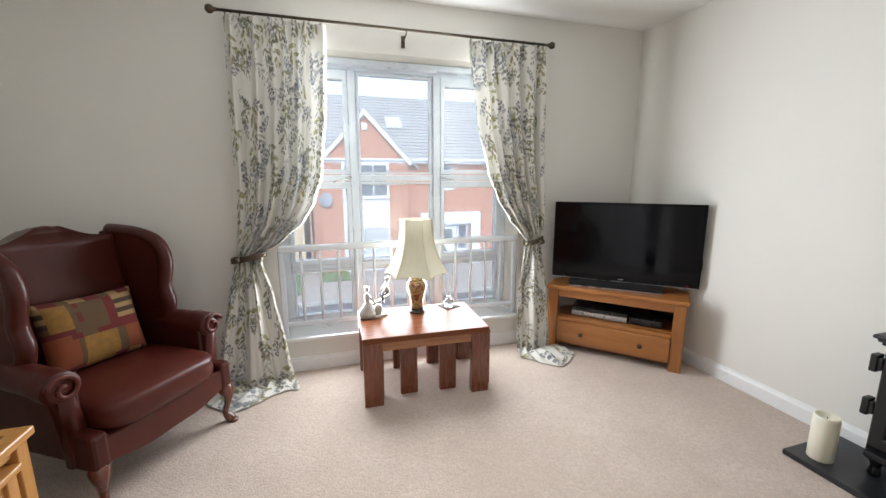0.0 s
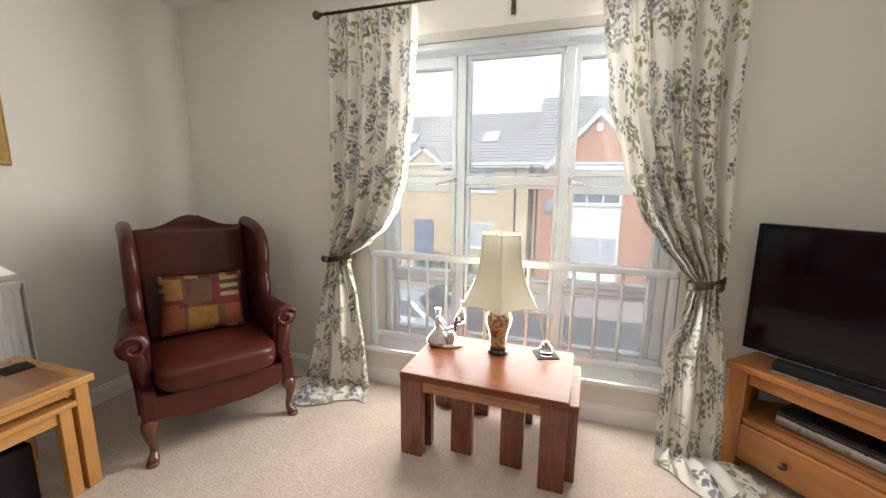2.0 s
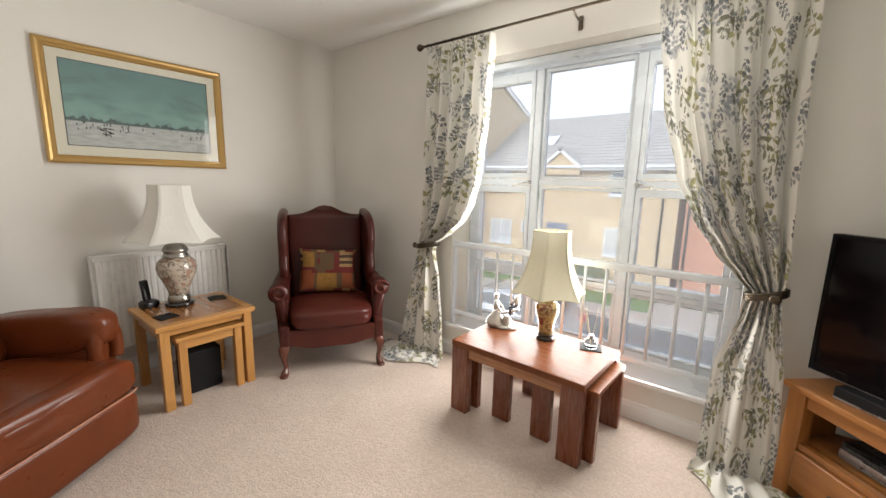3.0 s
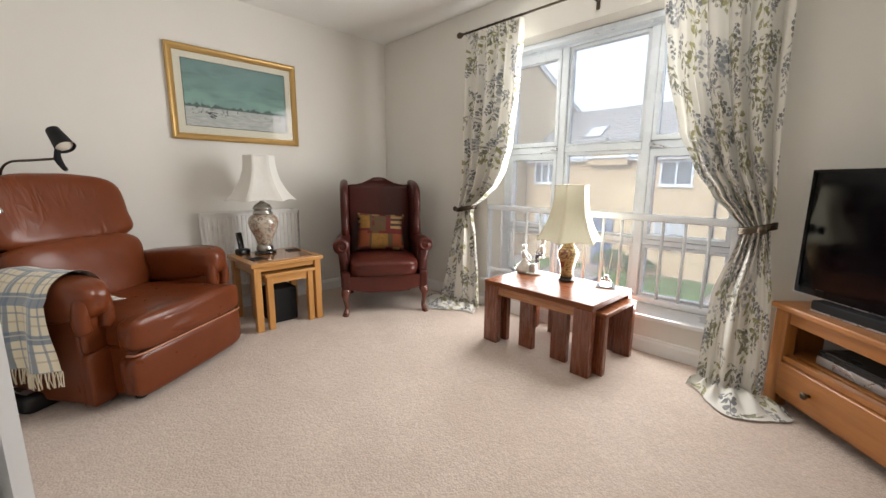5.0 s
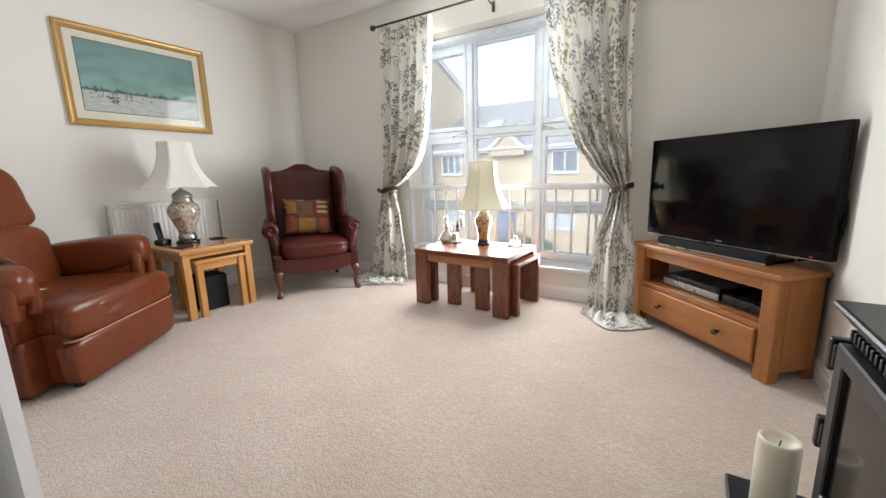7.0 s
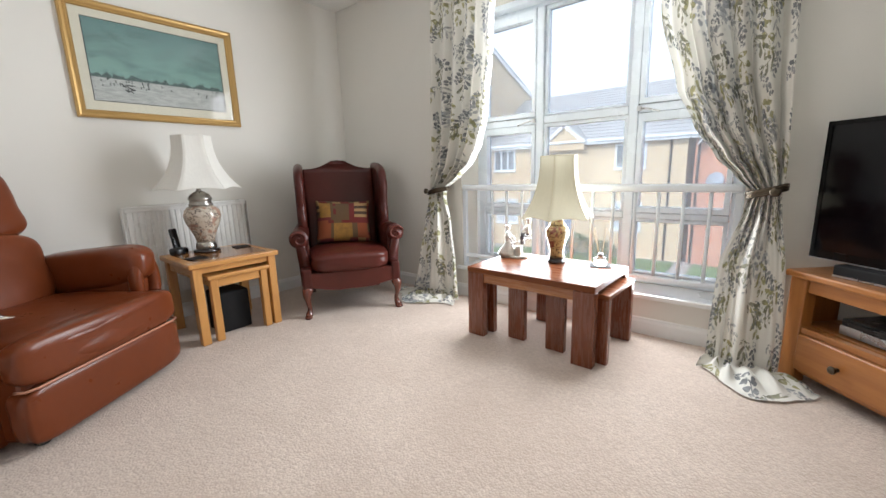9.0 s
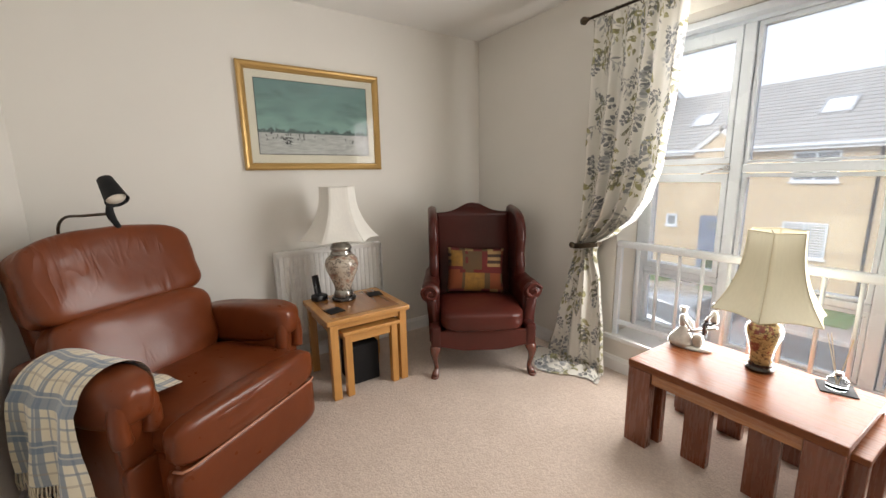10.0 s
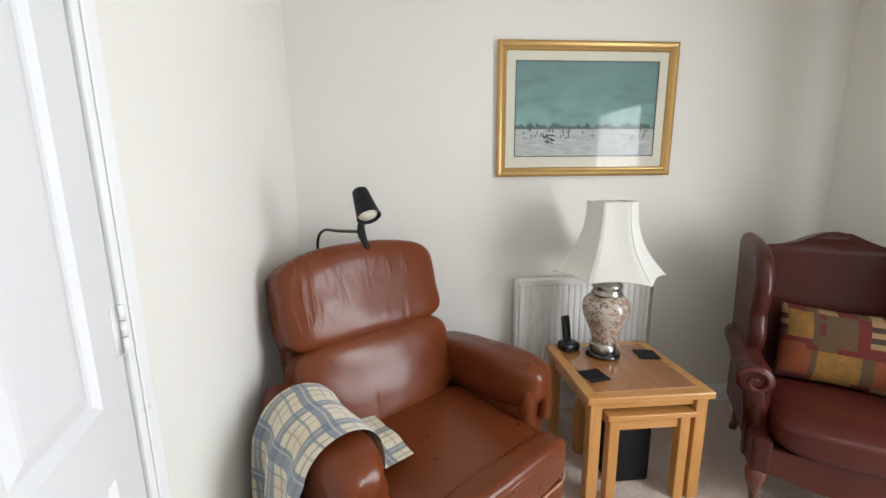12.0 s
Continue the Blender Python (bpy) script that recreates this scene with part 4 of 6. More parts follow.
# ---- corner television unit ----
UM = T(2.29, 2.475, 0) @ pose(0, 0, 0, 0, 0, -47)   # x along the front, y to the corner
unit = thing("television_unit", UM, "waxed pine corner television unit with a shelf and a drawer", "tv unit")
W2 = 0.47
prof_top = [(-W2 - 0.012, -0.015), (W2 + 0.012, -0.015), (W2 + 0.012, 0.27), (0.20, 0.55), (-0.20, 0.55), (-W2 - 0.012, 0.27)]
b = bmesh.new()
prism(b, prof_top, 0.032, T(0, 0, 0.508), 0.008)
part("top", b, PINE_X, unit)
for s in (-1, 1):
    x0, x1 = sorted((s * W2, s * (W2 - 0.075)))
    part("corner_post", box(bmesh.new(), x0, x1, 0, 0.06, 0, 0.491, 0.006), PINE_Z, unit)
    b = bmesh.new()
    x0, x1 = sorted((s * W2, s * (W2 - 0.02)))
    box(b, x0, x1, 0.061, 0.255, 0.05, 0.491, 0.003)
    part("side_panel", b, PINE_Z, unit)
    b = bmesh.new()
    box(b, x0 - 0.001, x1 + 0.001, 0.215, 0.258, 0, 0.049, 0.004)
    part("back_foot", b, PINE_Z, unit)
inner = [(-W2 + 0.022, 0.062), (W2 - 0.022, 0.062), (W2 - 0.022, 0.25), (0.19, 0.53), (-0.19, 0.53), (-W2 + 0.022, 0.25)]
part("shelf", prism(bmesh.new(), inner, 0.02, T(0, 0, 0.26), 0.002), PINE_X, unit)
part("floor_board", prism(bmesh.new(), inner, 0.018, T(0, 0, 0.06), 0.002), PINE_X, unit)
b = bmesh.new()
for (xa, ya), (xb, yb) in (((W2 - 0.012, 0.255), (0.195, 0.54)), ((0.195, 0.54), (-0.195, 0.54)), ((-0.195, 0.54), (-W2 + 0.012, 0.255))):
    d = Vector((xb - xa, yb - ya, 0))
    box(b, 0, d.length, -0.004, 0.004, 0.05, 0.491, 0, T(xa, ya, 0) @ Matrix.Rotation(math.atan2(d.y, d.x), 4, "Z"))
part("back_panel", b, MATT_BLACK, unit, "dark back panel")
part("top_rail", box(bmesh.new(), -W2 + 0.077, W2 - 0.077, 0.012, 0.04, 0.432, 0.491, 0.003), PINE_X, unit)
part("shelf_rail", box(bmesh.new(), -W2 + 0.077, W2 - 0.077, 0.006, 0.04, 0.245, 0.272, 0.003), PINE_X, unit)
part("plinth", box(bmesh.new(), -W2 + 0.077, W2 - 0.077, 0.015, 0.035, 0.052, 0.07, 0.003), PINE_X, unit)
drawer = part("drawer_front", box(bmesh.new(), -W2 + 0.079, W2 - 0.079, -0.012, 0.02, 0.073, 0.243, 0.008, seg=3), PINE_X, unit)
for s in (-1, 1):
    part("drawer_knob", lathe(bmesh.new(), [(0.008, 0), (0.007, 0.012), (0.015, 0.020), (0.017, 0.026), (0.013, 0.033), (0.004, 0.035)], 18, T(s * 0.205, -0.012, 0.16) @ pose(0, 0, 0, 90, 0, 0)), BRONZE, drawer, "round dark brass knob", True)

rec = thing("disc_player", UM @ T(-0.10, 0.08, 0.27), "slim silver and black disc player on the shelf", "disc player")
part("case", box(bmesh.new(), -0.2, 0.2, 0.006, 0.24, 0.006, 0.075, 0.003), BLACK, rec)
part("front_panel", box(bmesh.new(), -0.2, 0.2, 0, 0.005, 0.008, 0.045, 0.001), SILVER, rec, "silver front strip")
part("tray_line", box(bmesh.new(), -0.19, 0.19, -0.002, 0.004, 0.05, 0.068, 0.001), BLACK, rec)
for s in (-0.17, 0.17):
    part("foot", box(bmesh.new(), s - 0.012, s + 0.012, 0.02, 0.2, 0, 0.0055), MATT_BLACK, rec)
stb = thing("set_top_box", UM @ T(0.225, 0.085, 0.27), "small black set-top box beside the disc player", "set-top box")
part("case", box(bmesh.new(), -0.11, 0.11, 0, 0.2, 0.004, 0.055, 0.008), BLACK, stb)
part("foot_pad", box(bmesh.new(), -0.09, 0.09, 0.02, 0.18, 0, 0.0038), MATT_BLACK, stb)

# ---- television ----
VM = T(2.398, 2.53, 0.524) @ pose(0, 0, 0, 0, 0, -41.7)
tv = thing("television", VM, "large black flat television with a glossy screen on the pine unit", "television")
part("housing", box(bmesh.new(), -0.503, 0.503, 0.006, 0.045, 0.058, 0.645, 0.006), TV_BLACK, tv)
part("bezel", wall_with_holes(bmesh.new(), -0.502, 0.502, 0.059, 0.644, [(-0.485, 0.485, 0.092, 0.627)], -0.002, 0.0055), TV_BLACK, tv)
part("screen", box(bmesh.new(), -0.4845, 0.4845, 0.001, 0.0055, 0.0925, 0.6265), SCREEN, tv, "dark glossy screen")
part("trim_strip", box(bmesh.new(), -0.502, 0.502, -0.003, 0.006, 0.0555, 0.0585), SILVER, tv, "thin silver trim strip")
part("back_shell", box(bmesh.new(), -0.36, 0.36, 0.046, 0.095, 0.12, 0.56, 0.02), MATT_BLACK, tv)
part("stand_neck", box(bmesh.new(), -0.11, 0.11, 0.02, 0.05, 0.012, 0.0575, 0.004), TV_BLACK, tv)
part("stand_base", box(bmesh.new(), -0.27, 0.27, 0.02, 0.17, 0, 0.012, 0.004), TV_BLACK, tv)
part("standby_light", box(bmesh.new(), 0.425, 0.437, -0.0045, -0.0022, 0.066, 0.071), LEAD_RED, tv, "tiny red standby light")
part("badge", box(bmesh.new(), -0.018, 0.018, -0.0035, -0.0021, 0.072, 0.077), SILVER, tv)
bar_ob = thing("soundbar", VM @ T(-0.04, 0, 0), "low black soundbar in front of the television", "soundbar")
part("case", box(bmesh.new(), -0.325, 0.325, -0.05, 0.012, 0.0, 0.052, 0.006), MATT_BLACK, bar_ob)
part("front_strip", box(bmesh.new(), -0.322, 0.322, -0.0525, -0.0505, 0.003, 0.010), SILVER, bar_ob, "thin silver lower edge")
cab = bmesh.new()
tube(cab, smooth_curve([(2.70, 2.42, 0.95), (2.76, 2.33, 0.97), (2.80, 2.26, 0.88), (2.80, 2.22, 0.72), (2.785, 2.30, 0.60), (2.72, 2.46, 0.535)], 8), 0.006, 8)
cable = part("television_cable", cab, MATT_BLACK, None, "", True)
tagged(cable, "black cable looping behind the television", "cable")

# ---- wing armchair ----
ARM = T(-0.425, 2.175, 0) @ pose(0, 0, 0, 0, 0, -31.5)   # x ahead, y to its left
wing = thing("wing_armchair", ARM, "oxblood leather wing armchair with cabriole legs in the corner", "armchair")
# seat deck and serpentine rail
part("seat_deck", box(bmesh.new(), -0.66, -0.045, -0.30, 0.30, 0.215, 0.318, 0.012), OXBLOOD, wing)
out = [(-0.30, 0.325), (-0.30, 0.215)] + [(-0.30 + 0.6 * k / 16, 0.215 - 0.028 * math.sin(math.pi * k / 16) ** 2 - 0.012 * math.sin(2 * math.pi * k / 16) ** 2) for k in range(1, 16)] + [(0.30, 0.215), (0.30, 0.325)]
b = prism(bmesh.new(), out, 0.03, T(-0.035, 0, 0) @ Matrix(((0, 0, 1, 0), (1, 0, 0, 0), (0, 1, 0, 0), (0, 0, 0, 1))), 0.008)
part("seat_rail", b, OXBLOOD_SEAT, wing)
b = pillow(bmesh.new(), 0.60, 0.575, 0.15, T(-0.285, 0, 0.385), 14, 5, -0.10, 0.02, 1.0)
part("seat_cushion", b, OXBLOOD_SEAT, wing, "worn oxblood leather seat cushion", True)
# back with a camel top
n = 28
top = [(-0.295 + 0.59 * k / n, 1.055 + 0.078 * math.exp(-((k / n - 0.5) / 0.21) ** 2)) for k in range(n + 1)]
out = [(-0.28, 0.30), (0.28, 0.30)] + top[::-1]
BACK = T(-0.60, 0, 0.30) @ pose(0, 0, 0, 0, -9, 0) @ T(0, 0, -0.30)
part("backrest", prism(bmesh.new(), out, 0.14, BACK @ T(0.02, 0, 0) @ Matrix(((0, 0, 1, 0), (1, 0, 0, 0), (0, 1, 0, 0), (0, 0, 0, 1))), 0.035, 5), OXBLOOD, wing, "", True)
# wings, seen from the side
side = smooth_curve([(-0.66, 0.62, 0), (-0.40, 0.60, 0), (-0.34, 0.68, 0), (-0.36, 0.78, 0), (-0.33, 0.91, 0), (-0.37, 1.01, 0), (-0.50, 1.058, 0), (-0.70, 1.073, 0)], 8)
prof = [(p.x, p.y) for p in side] + [(-0.74, 1.063), (-0.68, 0.62)]
for s in (-1, 1):
    m = T(0, s * 0.315, 0) @ Matrix(((1, 0, 0, 0), (0, 0, -1, 0), (0, 1, 0, 0), (0, 0, 0, 1)))
    b = prism(bmesh.new(), prof, 0.06, m)
    tube(b, [(p.x, s * 0.315, p.y) for p in side], 0.035, 12)
    ob = part("wing", b, OXBLOOD, wing, "", True)
    for p in ob.data.polygons:
        p.use_smooth = len(p.vertices) == 4
# arms: outer panel, roll and scroll front
for s in (-1, 1):
    part("arm_panel", box(bmesh.new(), -0.68, -0.135, min(s * 0.285, s * 0.335), max(s * 0.285, s * 0.335), 0.215, 0.57, 0.012), OXBLOOD, wing)
    b = bmesh.new()
    tube(b, smooth_curve([(-0.66, s * 0.325, 0.575), (-0.4, s * 0.335, 0.572), (-0.2, s * 0.345, 0.566), (-0.115, s * 0.35, 0.56)], 4), [0.055] * 4 + [0.06] * 4 + [0.066] * 5, 16)
    part("arm_roll", b, OXBLOOD, wing, "", True)
    b = bmesh.new()
    spiral = [(-0.098, s * 0.35 + s * (0.061 - 0.0065 * a) * math.cos(a + 0.3), 0.56 + (0.061 - 0.0065 * a) * math.sin(a + 0.3)) for a in [0.32 * k for k in range(26)]]
    tube(b, spiral, 0.010, 8)
    lathe(b, [(0.052, 0.0), (0.056, 0.02), (0.05, 0.03), (0.01, 0.032)], 22, T(-0.136, s * 0.35, 0.56) @ pose(0, 0, 0, 0, 90, 0))
    part("arm_scroll", b, OXBLOOD_SEAT, wing, "polished leather scroll", True)
    fr = [(s * 0.315, 0.54), (s * 0.305, 0.46), (s * 0.295, 0.40), (s * 0.285, 0.32), (s * 0.28, 0.215), (s * 0.36, 0.215), (s * 0.362, 0.30), (s * 0.352, 0.38), (s * 0.36, 0.46), (s * 0.39, 0.54)]
    m = T(-0.136, 0, 0) @ Matrix(((0, 0, 1, 0), (1, 0, 0, 0), (0, 1, 0, 0), (0, 0, 0, 1)))
    part("arm_front", prism(bmesh.new(), fr if s > 0 else fr[::-1], 0.05, m, 0.012, 3), OXBLOOD, wing, "", True)
    b = bmesh.new()
    box(b, -0.135, -0.012, min(s * 0.285, s * 0.352), max(s * 0.285, s * 0.352), 0.205, 0.36, 0.016)
    part("front_block", b, OXBLOOD, wing)
    # legs
    b = bmesh.new()
    tube(b, smooth_curve([(-0.05, s * 0.318, 0.215), (-0.028, s * 0.328, 0.17), (-0.03, s * 0.325, 0.12), (-0.045, s * 0.318, 0.06), (-0.028, s * 0.325, 0.025), (-0.012, s * 0.332, 0.006)], 5),
         [0.034, 0.036, 0.038, 0.037, 0.034, 0.031, 0.028, 0.025, 0.023, 0.021, 0.0195, 0.018, 0.017, 0.0165, 0.0165, 0.017, 0.018, 0.02, 0.022, 0.024, 0.025, 0.026, 0.026, 0.024, 0.021, 0.017], 14)
    lathe(b, [(0.024, 0), (0.028, 0.006), (0.024, 0.016)], 16, T(-0.012, s * 0.332, 0))
    part("cabriole_leg", b, MAHOGANY, wing, "dark polished cabriole leg", True)
    b = bmesh.new()
    tube(b, [(-0.63, s * 0.27, 0.216), (-0.66, s * 0.275, 0.10), (-0.70, s * 0.28, 0.0)], [0.026, 0.022, 0.019], 10)
    part("back_leg", b, MAHOGANY, wing, "", True)

# ---- patchwork cushion on the armchair ----
PATCH = {
    "o": plain("rust_orange_cotton", (0.194, 0.045, 0.012), 0.9, vary=0.12, grain=300, relief=0.3),
    "g": plain("gold_print_cotton", (0.230, 0.112, 0.019), 0.9, vary=0.25, scale=38, grain=300, relief=0.3),
    "m": plain("maroon_cotton", (0.108, 0.011, 0.009), 0.9, vary=0.15, grain=300, relief=0.3),
    "b": plain("brown_olive_cotton", (0.086, 0.047, 0.018), 0.9, vary=0.15, grain=300, relief=0.3),
    "t": plain("tan_stripe_cotton", (0.259, 0.158, 0.065), 0.9, vary=0.1, grain=300, relief=0.3),
    "k": plain("dark_stripe_cotton", (0.043, 0.022, 0.014), 0.9, vary=0.1, grain=300, relief=0.3),
}
PATCH_ORDER = "ogmbtk"
PATCH_ROWS = ["tmmmbbtttmmmbbttmmmt", "tggggbmbbbbbmmttttto", "kggggbbbbbbbmmkkkkkm", "tggggbmbbbbbmmtttttm", "kggggbmbbbbbmmkkkkkm", "bggggbbbbbbbmmtttttm", "mmmmmbbbbbbbmmmmmmmm", "oooommbbbmmmmmmmmmmm", "ooooobgggggggbboooob", "ooooobgggggggbboooob", "ooooobgggggggbboooob", "ooooobgggggggbboooom", "ooooobgggggggbbooooo", "bmmmmmggggggmmmtttmb"]
b = bmesh.new()
nx, ny = 40, 28
rows = {}
for side in (-1, 1):
    for j in range(ny + 1):
        for i in range(nx + 1):
            u, v = 2 * i / nx - 1, 2 * j / ny - 1
            if side == 1 and (abs(u) == 1 or abs(v) == 1):
                rows[1, i, j] = rows[-1, i, j]
                continue
            th = 0.062 * ((1 - u ** 4) * (1 - v ** 4)) ** 0.6
            rows[side, i, j] = b.verts.new((0.215 * u * (1 - 0.05 * (1 - v * v)), side * th, 0.172 * v * (1 - 0.06 * (1 - u * u))))
for side in (-1, 1):
    for j in range(ny):
        for i in range(nx):
            q = [rows[side, i, j], rows[side, i + 1, j], rows[side, i + 1, j + 1], rows[side, i, j + 1]]
            f = b.faces.new(q)
            f.smooth = True
            f.material_index = PATCH_ORDER.index(PATCH_ROWS[13 - j // 2][i // 2])
cush = part("scatter_cushion", b, [PATCH[k] for k in PATCH_ORDER], None, "", True)
cush.matrix_world = ARM @ T(-0.45, 0, 0.635) @ pose(0, 0, 0, 0, -16, 0) @ pose(0, 0, 0, 0, 0, 90) @ pose(0, 0, 0, 0, 3, 0)
tagged(cush, "patchwork cushion in orange, gold, maroon and brown on the armchair", "cushion")

# ---- oak side table and its nested table ----
SM = T(-0.975, 1.505, 0)
st = thing("side_table", SM, "honey oak side table with a stained inset top", "side table")
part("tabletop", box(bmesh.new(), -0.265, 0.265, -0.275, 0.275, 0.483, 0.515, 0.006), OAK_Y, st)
part("top_inlay", box(bmesh.new(), -0.215, 0.215, -0.225, 0.225, 0.5125, 0.5165, 0.001), OAK_TOP, st, "darker polished centre panel")
for sx in (-1, 1):
    for sy in (-1, 1):
        x, y = sx * 0.225, sy * 0.23
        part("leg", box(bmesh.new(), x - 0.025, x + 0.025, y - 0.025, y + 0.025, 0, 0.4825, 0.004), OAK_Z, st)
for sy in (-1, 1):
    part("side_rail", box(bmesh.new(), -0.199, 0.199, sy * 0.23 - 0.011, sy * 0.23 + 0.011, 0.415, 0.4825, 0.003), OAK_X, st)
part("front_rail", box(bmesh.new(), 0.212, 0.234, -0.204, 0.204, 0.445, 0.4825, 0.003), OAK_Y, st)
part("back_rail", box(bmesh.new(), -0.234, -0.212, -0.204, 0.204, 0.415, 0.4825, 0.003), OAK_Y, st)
nt = thing("nesting_side_table", SM @ T(0.055, 0.01, 0), "small honey oak table tucked under the side table", "side table")
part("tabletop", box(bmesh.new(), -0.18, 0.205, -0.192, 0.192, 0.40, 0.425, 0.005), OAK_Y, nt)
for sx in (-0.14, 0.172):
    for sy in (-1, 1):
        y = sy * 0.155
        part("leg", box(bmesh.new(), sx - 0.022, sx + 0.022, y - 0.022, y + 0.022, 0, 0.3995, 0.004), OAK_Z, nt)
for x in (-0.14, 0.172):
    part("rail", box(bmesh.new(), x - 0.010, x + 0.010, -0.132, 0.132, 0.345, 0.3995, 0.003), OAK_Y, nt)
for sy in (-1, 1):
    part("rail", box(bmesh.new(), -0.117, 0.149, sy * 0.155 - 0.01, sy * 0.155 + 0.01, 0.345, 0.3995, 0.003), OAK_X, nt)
# black box of unknown kind under the nested tables
bx = bmesh.new()
box(bx, -0.10, 0.10, -0.10, 0.10, 0, 0.27, 0.012)
sp = part("black_floor_box", bx, MATT_BLACK, None)
sp.matrix_world = SM @ T(0.035, 0.0, 0)
tagged(sp, "matt black box standing under the nested tables", "box")
for x, y, r in ((-0.885, 1.335, 12), (-1.065, 1.69, -8)):
    c = boxpart("coaster", -0.05, 0.05, -0.05, 0.05, 0, 0.006, MATT_BLACK, None, 0.0015)
    c.matrix_world = T(x, y, 0.5165) @ pose(0, 0, 0, 0, 0, r)
    tagged(c, "square black coaster on the oak side table", "coaster", "coasters on the side table")
ph = thing("cordless_phone", T(-1.17, 1.33, 0.515) @ pose(0, 0, 0, 0, 0, 20), "black cordless phone standing in its cradle", "telephone")
part("cradle", pillow(bmesh.new(), 0.085, 0.10, 0.05, T(0, 0, 0.0215), 8, 4), BLACK, ph, "", True)
part("handset", box(bmesh.new(), -0.012, 0.012, -0.023, 0.023, 0.035, 0.175, 0.009, pose(-0.005, 0, 0, 0, -10, 0), 3), BLACK, ph, "", True)

# ---- radiator ----
rad = thing("radiator", T(WX, 1.505, 0.20), "white enamelled panel radiator on the wall", "radiator")
b = bmesh.new()
prof = []
nrib = 22
for k in range(nrib):
    y0 = -0.385 + 0.77 * k / nrib
    d = 0.77 / nrib
    prof += [(y0 + d * 0.10, 0.067), (y0 + d * 0.25, 0.074), (y0 + d * 0.75, 0.074), (y0 + d * 0.90, 0.067)]
lo = [b.verts.new((x, y, 0.03)) for y, x in prof]
hi = [b.verts.new((x, y, 0.60)) for y, x in prof]
for i in range(len(prof) - 1):
    b.faces.new((lo[i], lo[i + 1], hi[i + 1], hi[i]))
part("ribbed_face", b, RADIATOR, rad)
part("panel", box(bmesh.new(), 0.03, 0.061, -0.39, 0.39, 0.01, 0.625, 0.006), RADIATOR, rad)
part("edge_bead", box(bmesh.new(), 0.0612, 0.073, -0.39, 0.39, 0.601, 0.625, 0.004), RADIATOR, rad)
part("edge_bead", box(bmesh.new(), 0.0612, 0.073, -0.39, 0.39, 0.01, 0.029, 0.004), RADIATOR, rad)
b = bmesh.new()
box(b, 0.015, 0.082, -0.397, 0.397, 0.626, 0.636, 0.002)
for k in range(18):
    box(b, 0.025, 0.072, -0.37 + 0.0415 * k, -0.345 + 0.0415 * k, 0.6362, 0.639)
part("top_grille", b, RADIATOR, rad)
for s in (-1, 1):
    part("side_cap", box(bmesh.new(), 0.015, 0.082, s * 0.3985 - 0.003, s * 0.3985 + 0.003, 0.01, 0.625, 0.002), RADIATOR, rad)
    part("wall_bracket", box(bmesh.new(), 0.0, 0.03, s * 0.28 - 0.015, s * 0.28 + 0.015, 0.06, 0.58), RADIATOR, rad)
b = bmesh.new()
lathe(b, [(0.012, 0), (0.016, 0.006), (0.016, 0.03), (0.010, 0.036)], 14, T(0.05, -0.402, 0.04) @ pose(0, 0, 0, 90, 0, 0))
tube(b, [(0.05, -0.425, 0.04), (0.05, -0.425, -0.2)], 0.0075, 8)
part("valve", b, GLOSS, rad, "white valve and pipe", True)

# ---- picture ----
def painting():
    n = Nodes("winter_landscape_print", rough=0.8)
    sep = n.node("SeparateXYZ", (0, n.coords.outputs["Object"]))
    y, z = sep.outputs[1], sep.outputs[2]
    cloud = n.noise(5, 5, n.where((1, 1, 2.2)), 0.6, 0.8)
    sky_c = n.mix(n.ramp(z, -0.1, 0.26), (0.27, 0.42, 0.38), (0.15, 0.255, 0.255))
    sky_c = n.mix(n.ramp(cloud, 0.45, 0.75, 0, 0.6), sky_c, (0.10, 0.14, 0.14))
    snow = n.mix(n.ramp(n.noise(14, 4, n.where((1, 1, 5))), 0.35, 0.7), (0.42, 0.42, 0.41), (0.60, 0.60, 0.58))
    c = n.mix(n.ramp(z, -0.096, -0.090), snow, sky_c)
    tree = n.math("MULTIPLY", n.ramp(n.math("SUBTRACT", z, n.math("MULTIPLY", n.noise(30, 4, n.where((1, 1, 0.3))), 0.10)), -0.118, -0.126), n.ramp(z, -0.098, -0.092))
    c = n.mix(n.math("MULTIPLY", tree, 0.75), c, (0.06, 0.065, 0.07))
    n.set("color", c)
    return n.mat


PRINT = painting()
PM = T(WX, 1.478, 1.744)
pic = thing("framed_picture", PM, "winter landscape print with cream mount in a gilt frame", "framed picture")
PW, PH = 0.485, 0.343
for a in range(4):
    L, H = (PW, PH) if a % 2 == 0 else (PH, PW)
    prof = [(0.0, 0.0), (0.0, 0.022), (0.012, 0.028), (0.024, 0.024), (0.034, 0.016), (0.042, 0.018), (0.048, 0.012), (0.048, 0.0)]
    b = bmesh.new()
    ra, rb2 = [], []
    for inset, x in prof:
        ra.append(b.verts.new((x, -(L - inset), -(H - inset))))
        rb2.append(b.verts.new((x, (L - inset), -(H - inset))))
    for i in range(len(prof)):
        j = (i + 1) % len(prof)
        b.faces.new((ra[i], ra[j], rb2[j], rb2[i]))
    b.faces.new(ra)
    b.faces.new(rb2[::-1])
    bmesh.ops.rotate(b, verts=b.verts[:], matrix=Matrix.Rotation(a * math.pi / 2, 3, "X"))
    part("frame_side", b, GILT, pic)
b = wall_with_holes(bmesh.new(), -PW + 0.046, PW - 0.046, -PH + 0.046, PH - 0.046, [(-0.385, 0.385, -0.235, 0.245)], 0.0065, 0.009, Matrix(((0, 1, 0, 0), (1, 0, 0, 0), (0, 0, 1, 0), (0, 0, 0, 1))))
part("mount", b, MOUNT, pic, "cream mount")
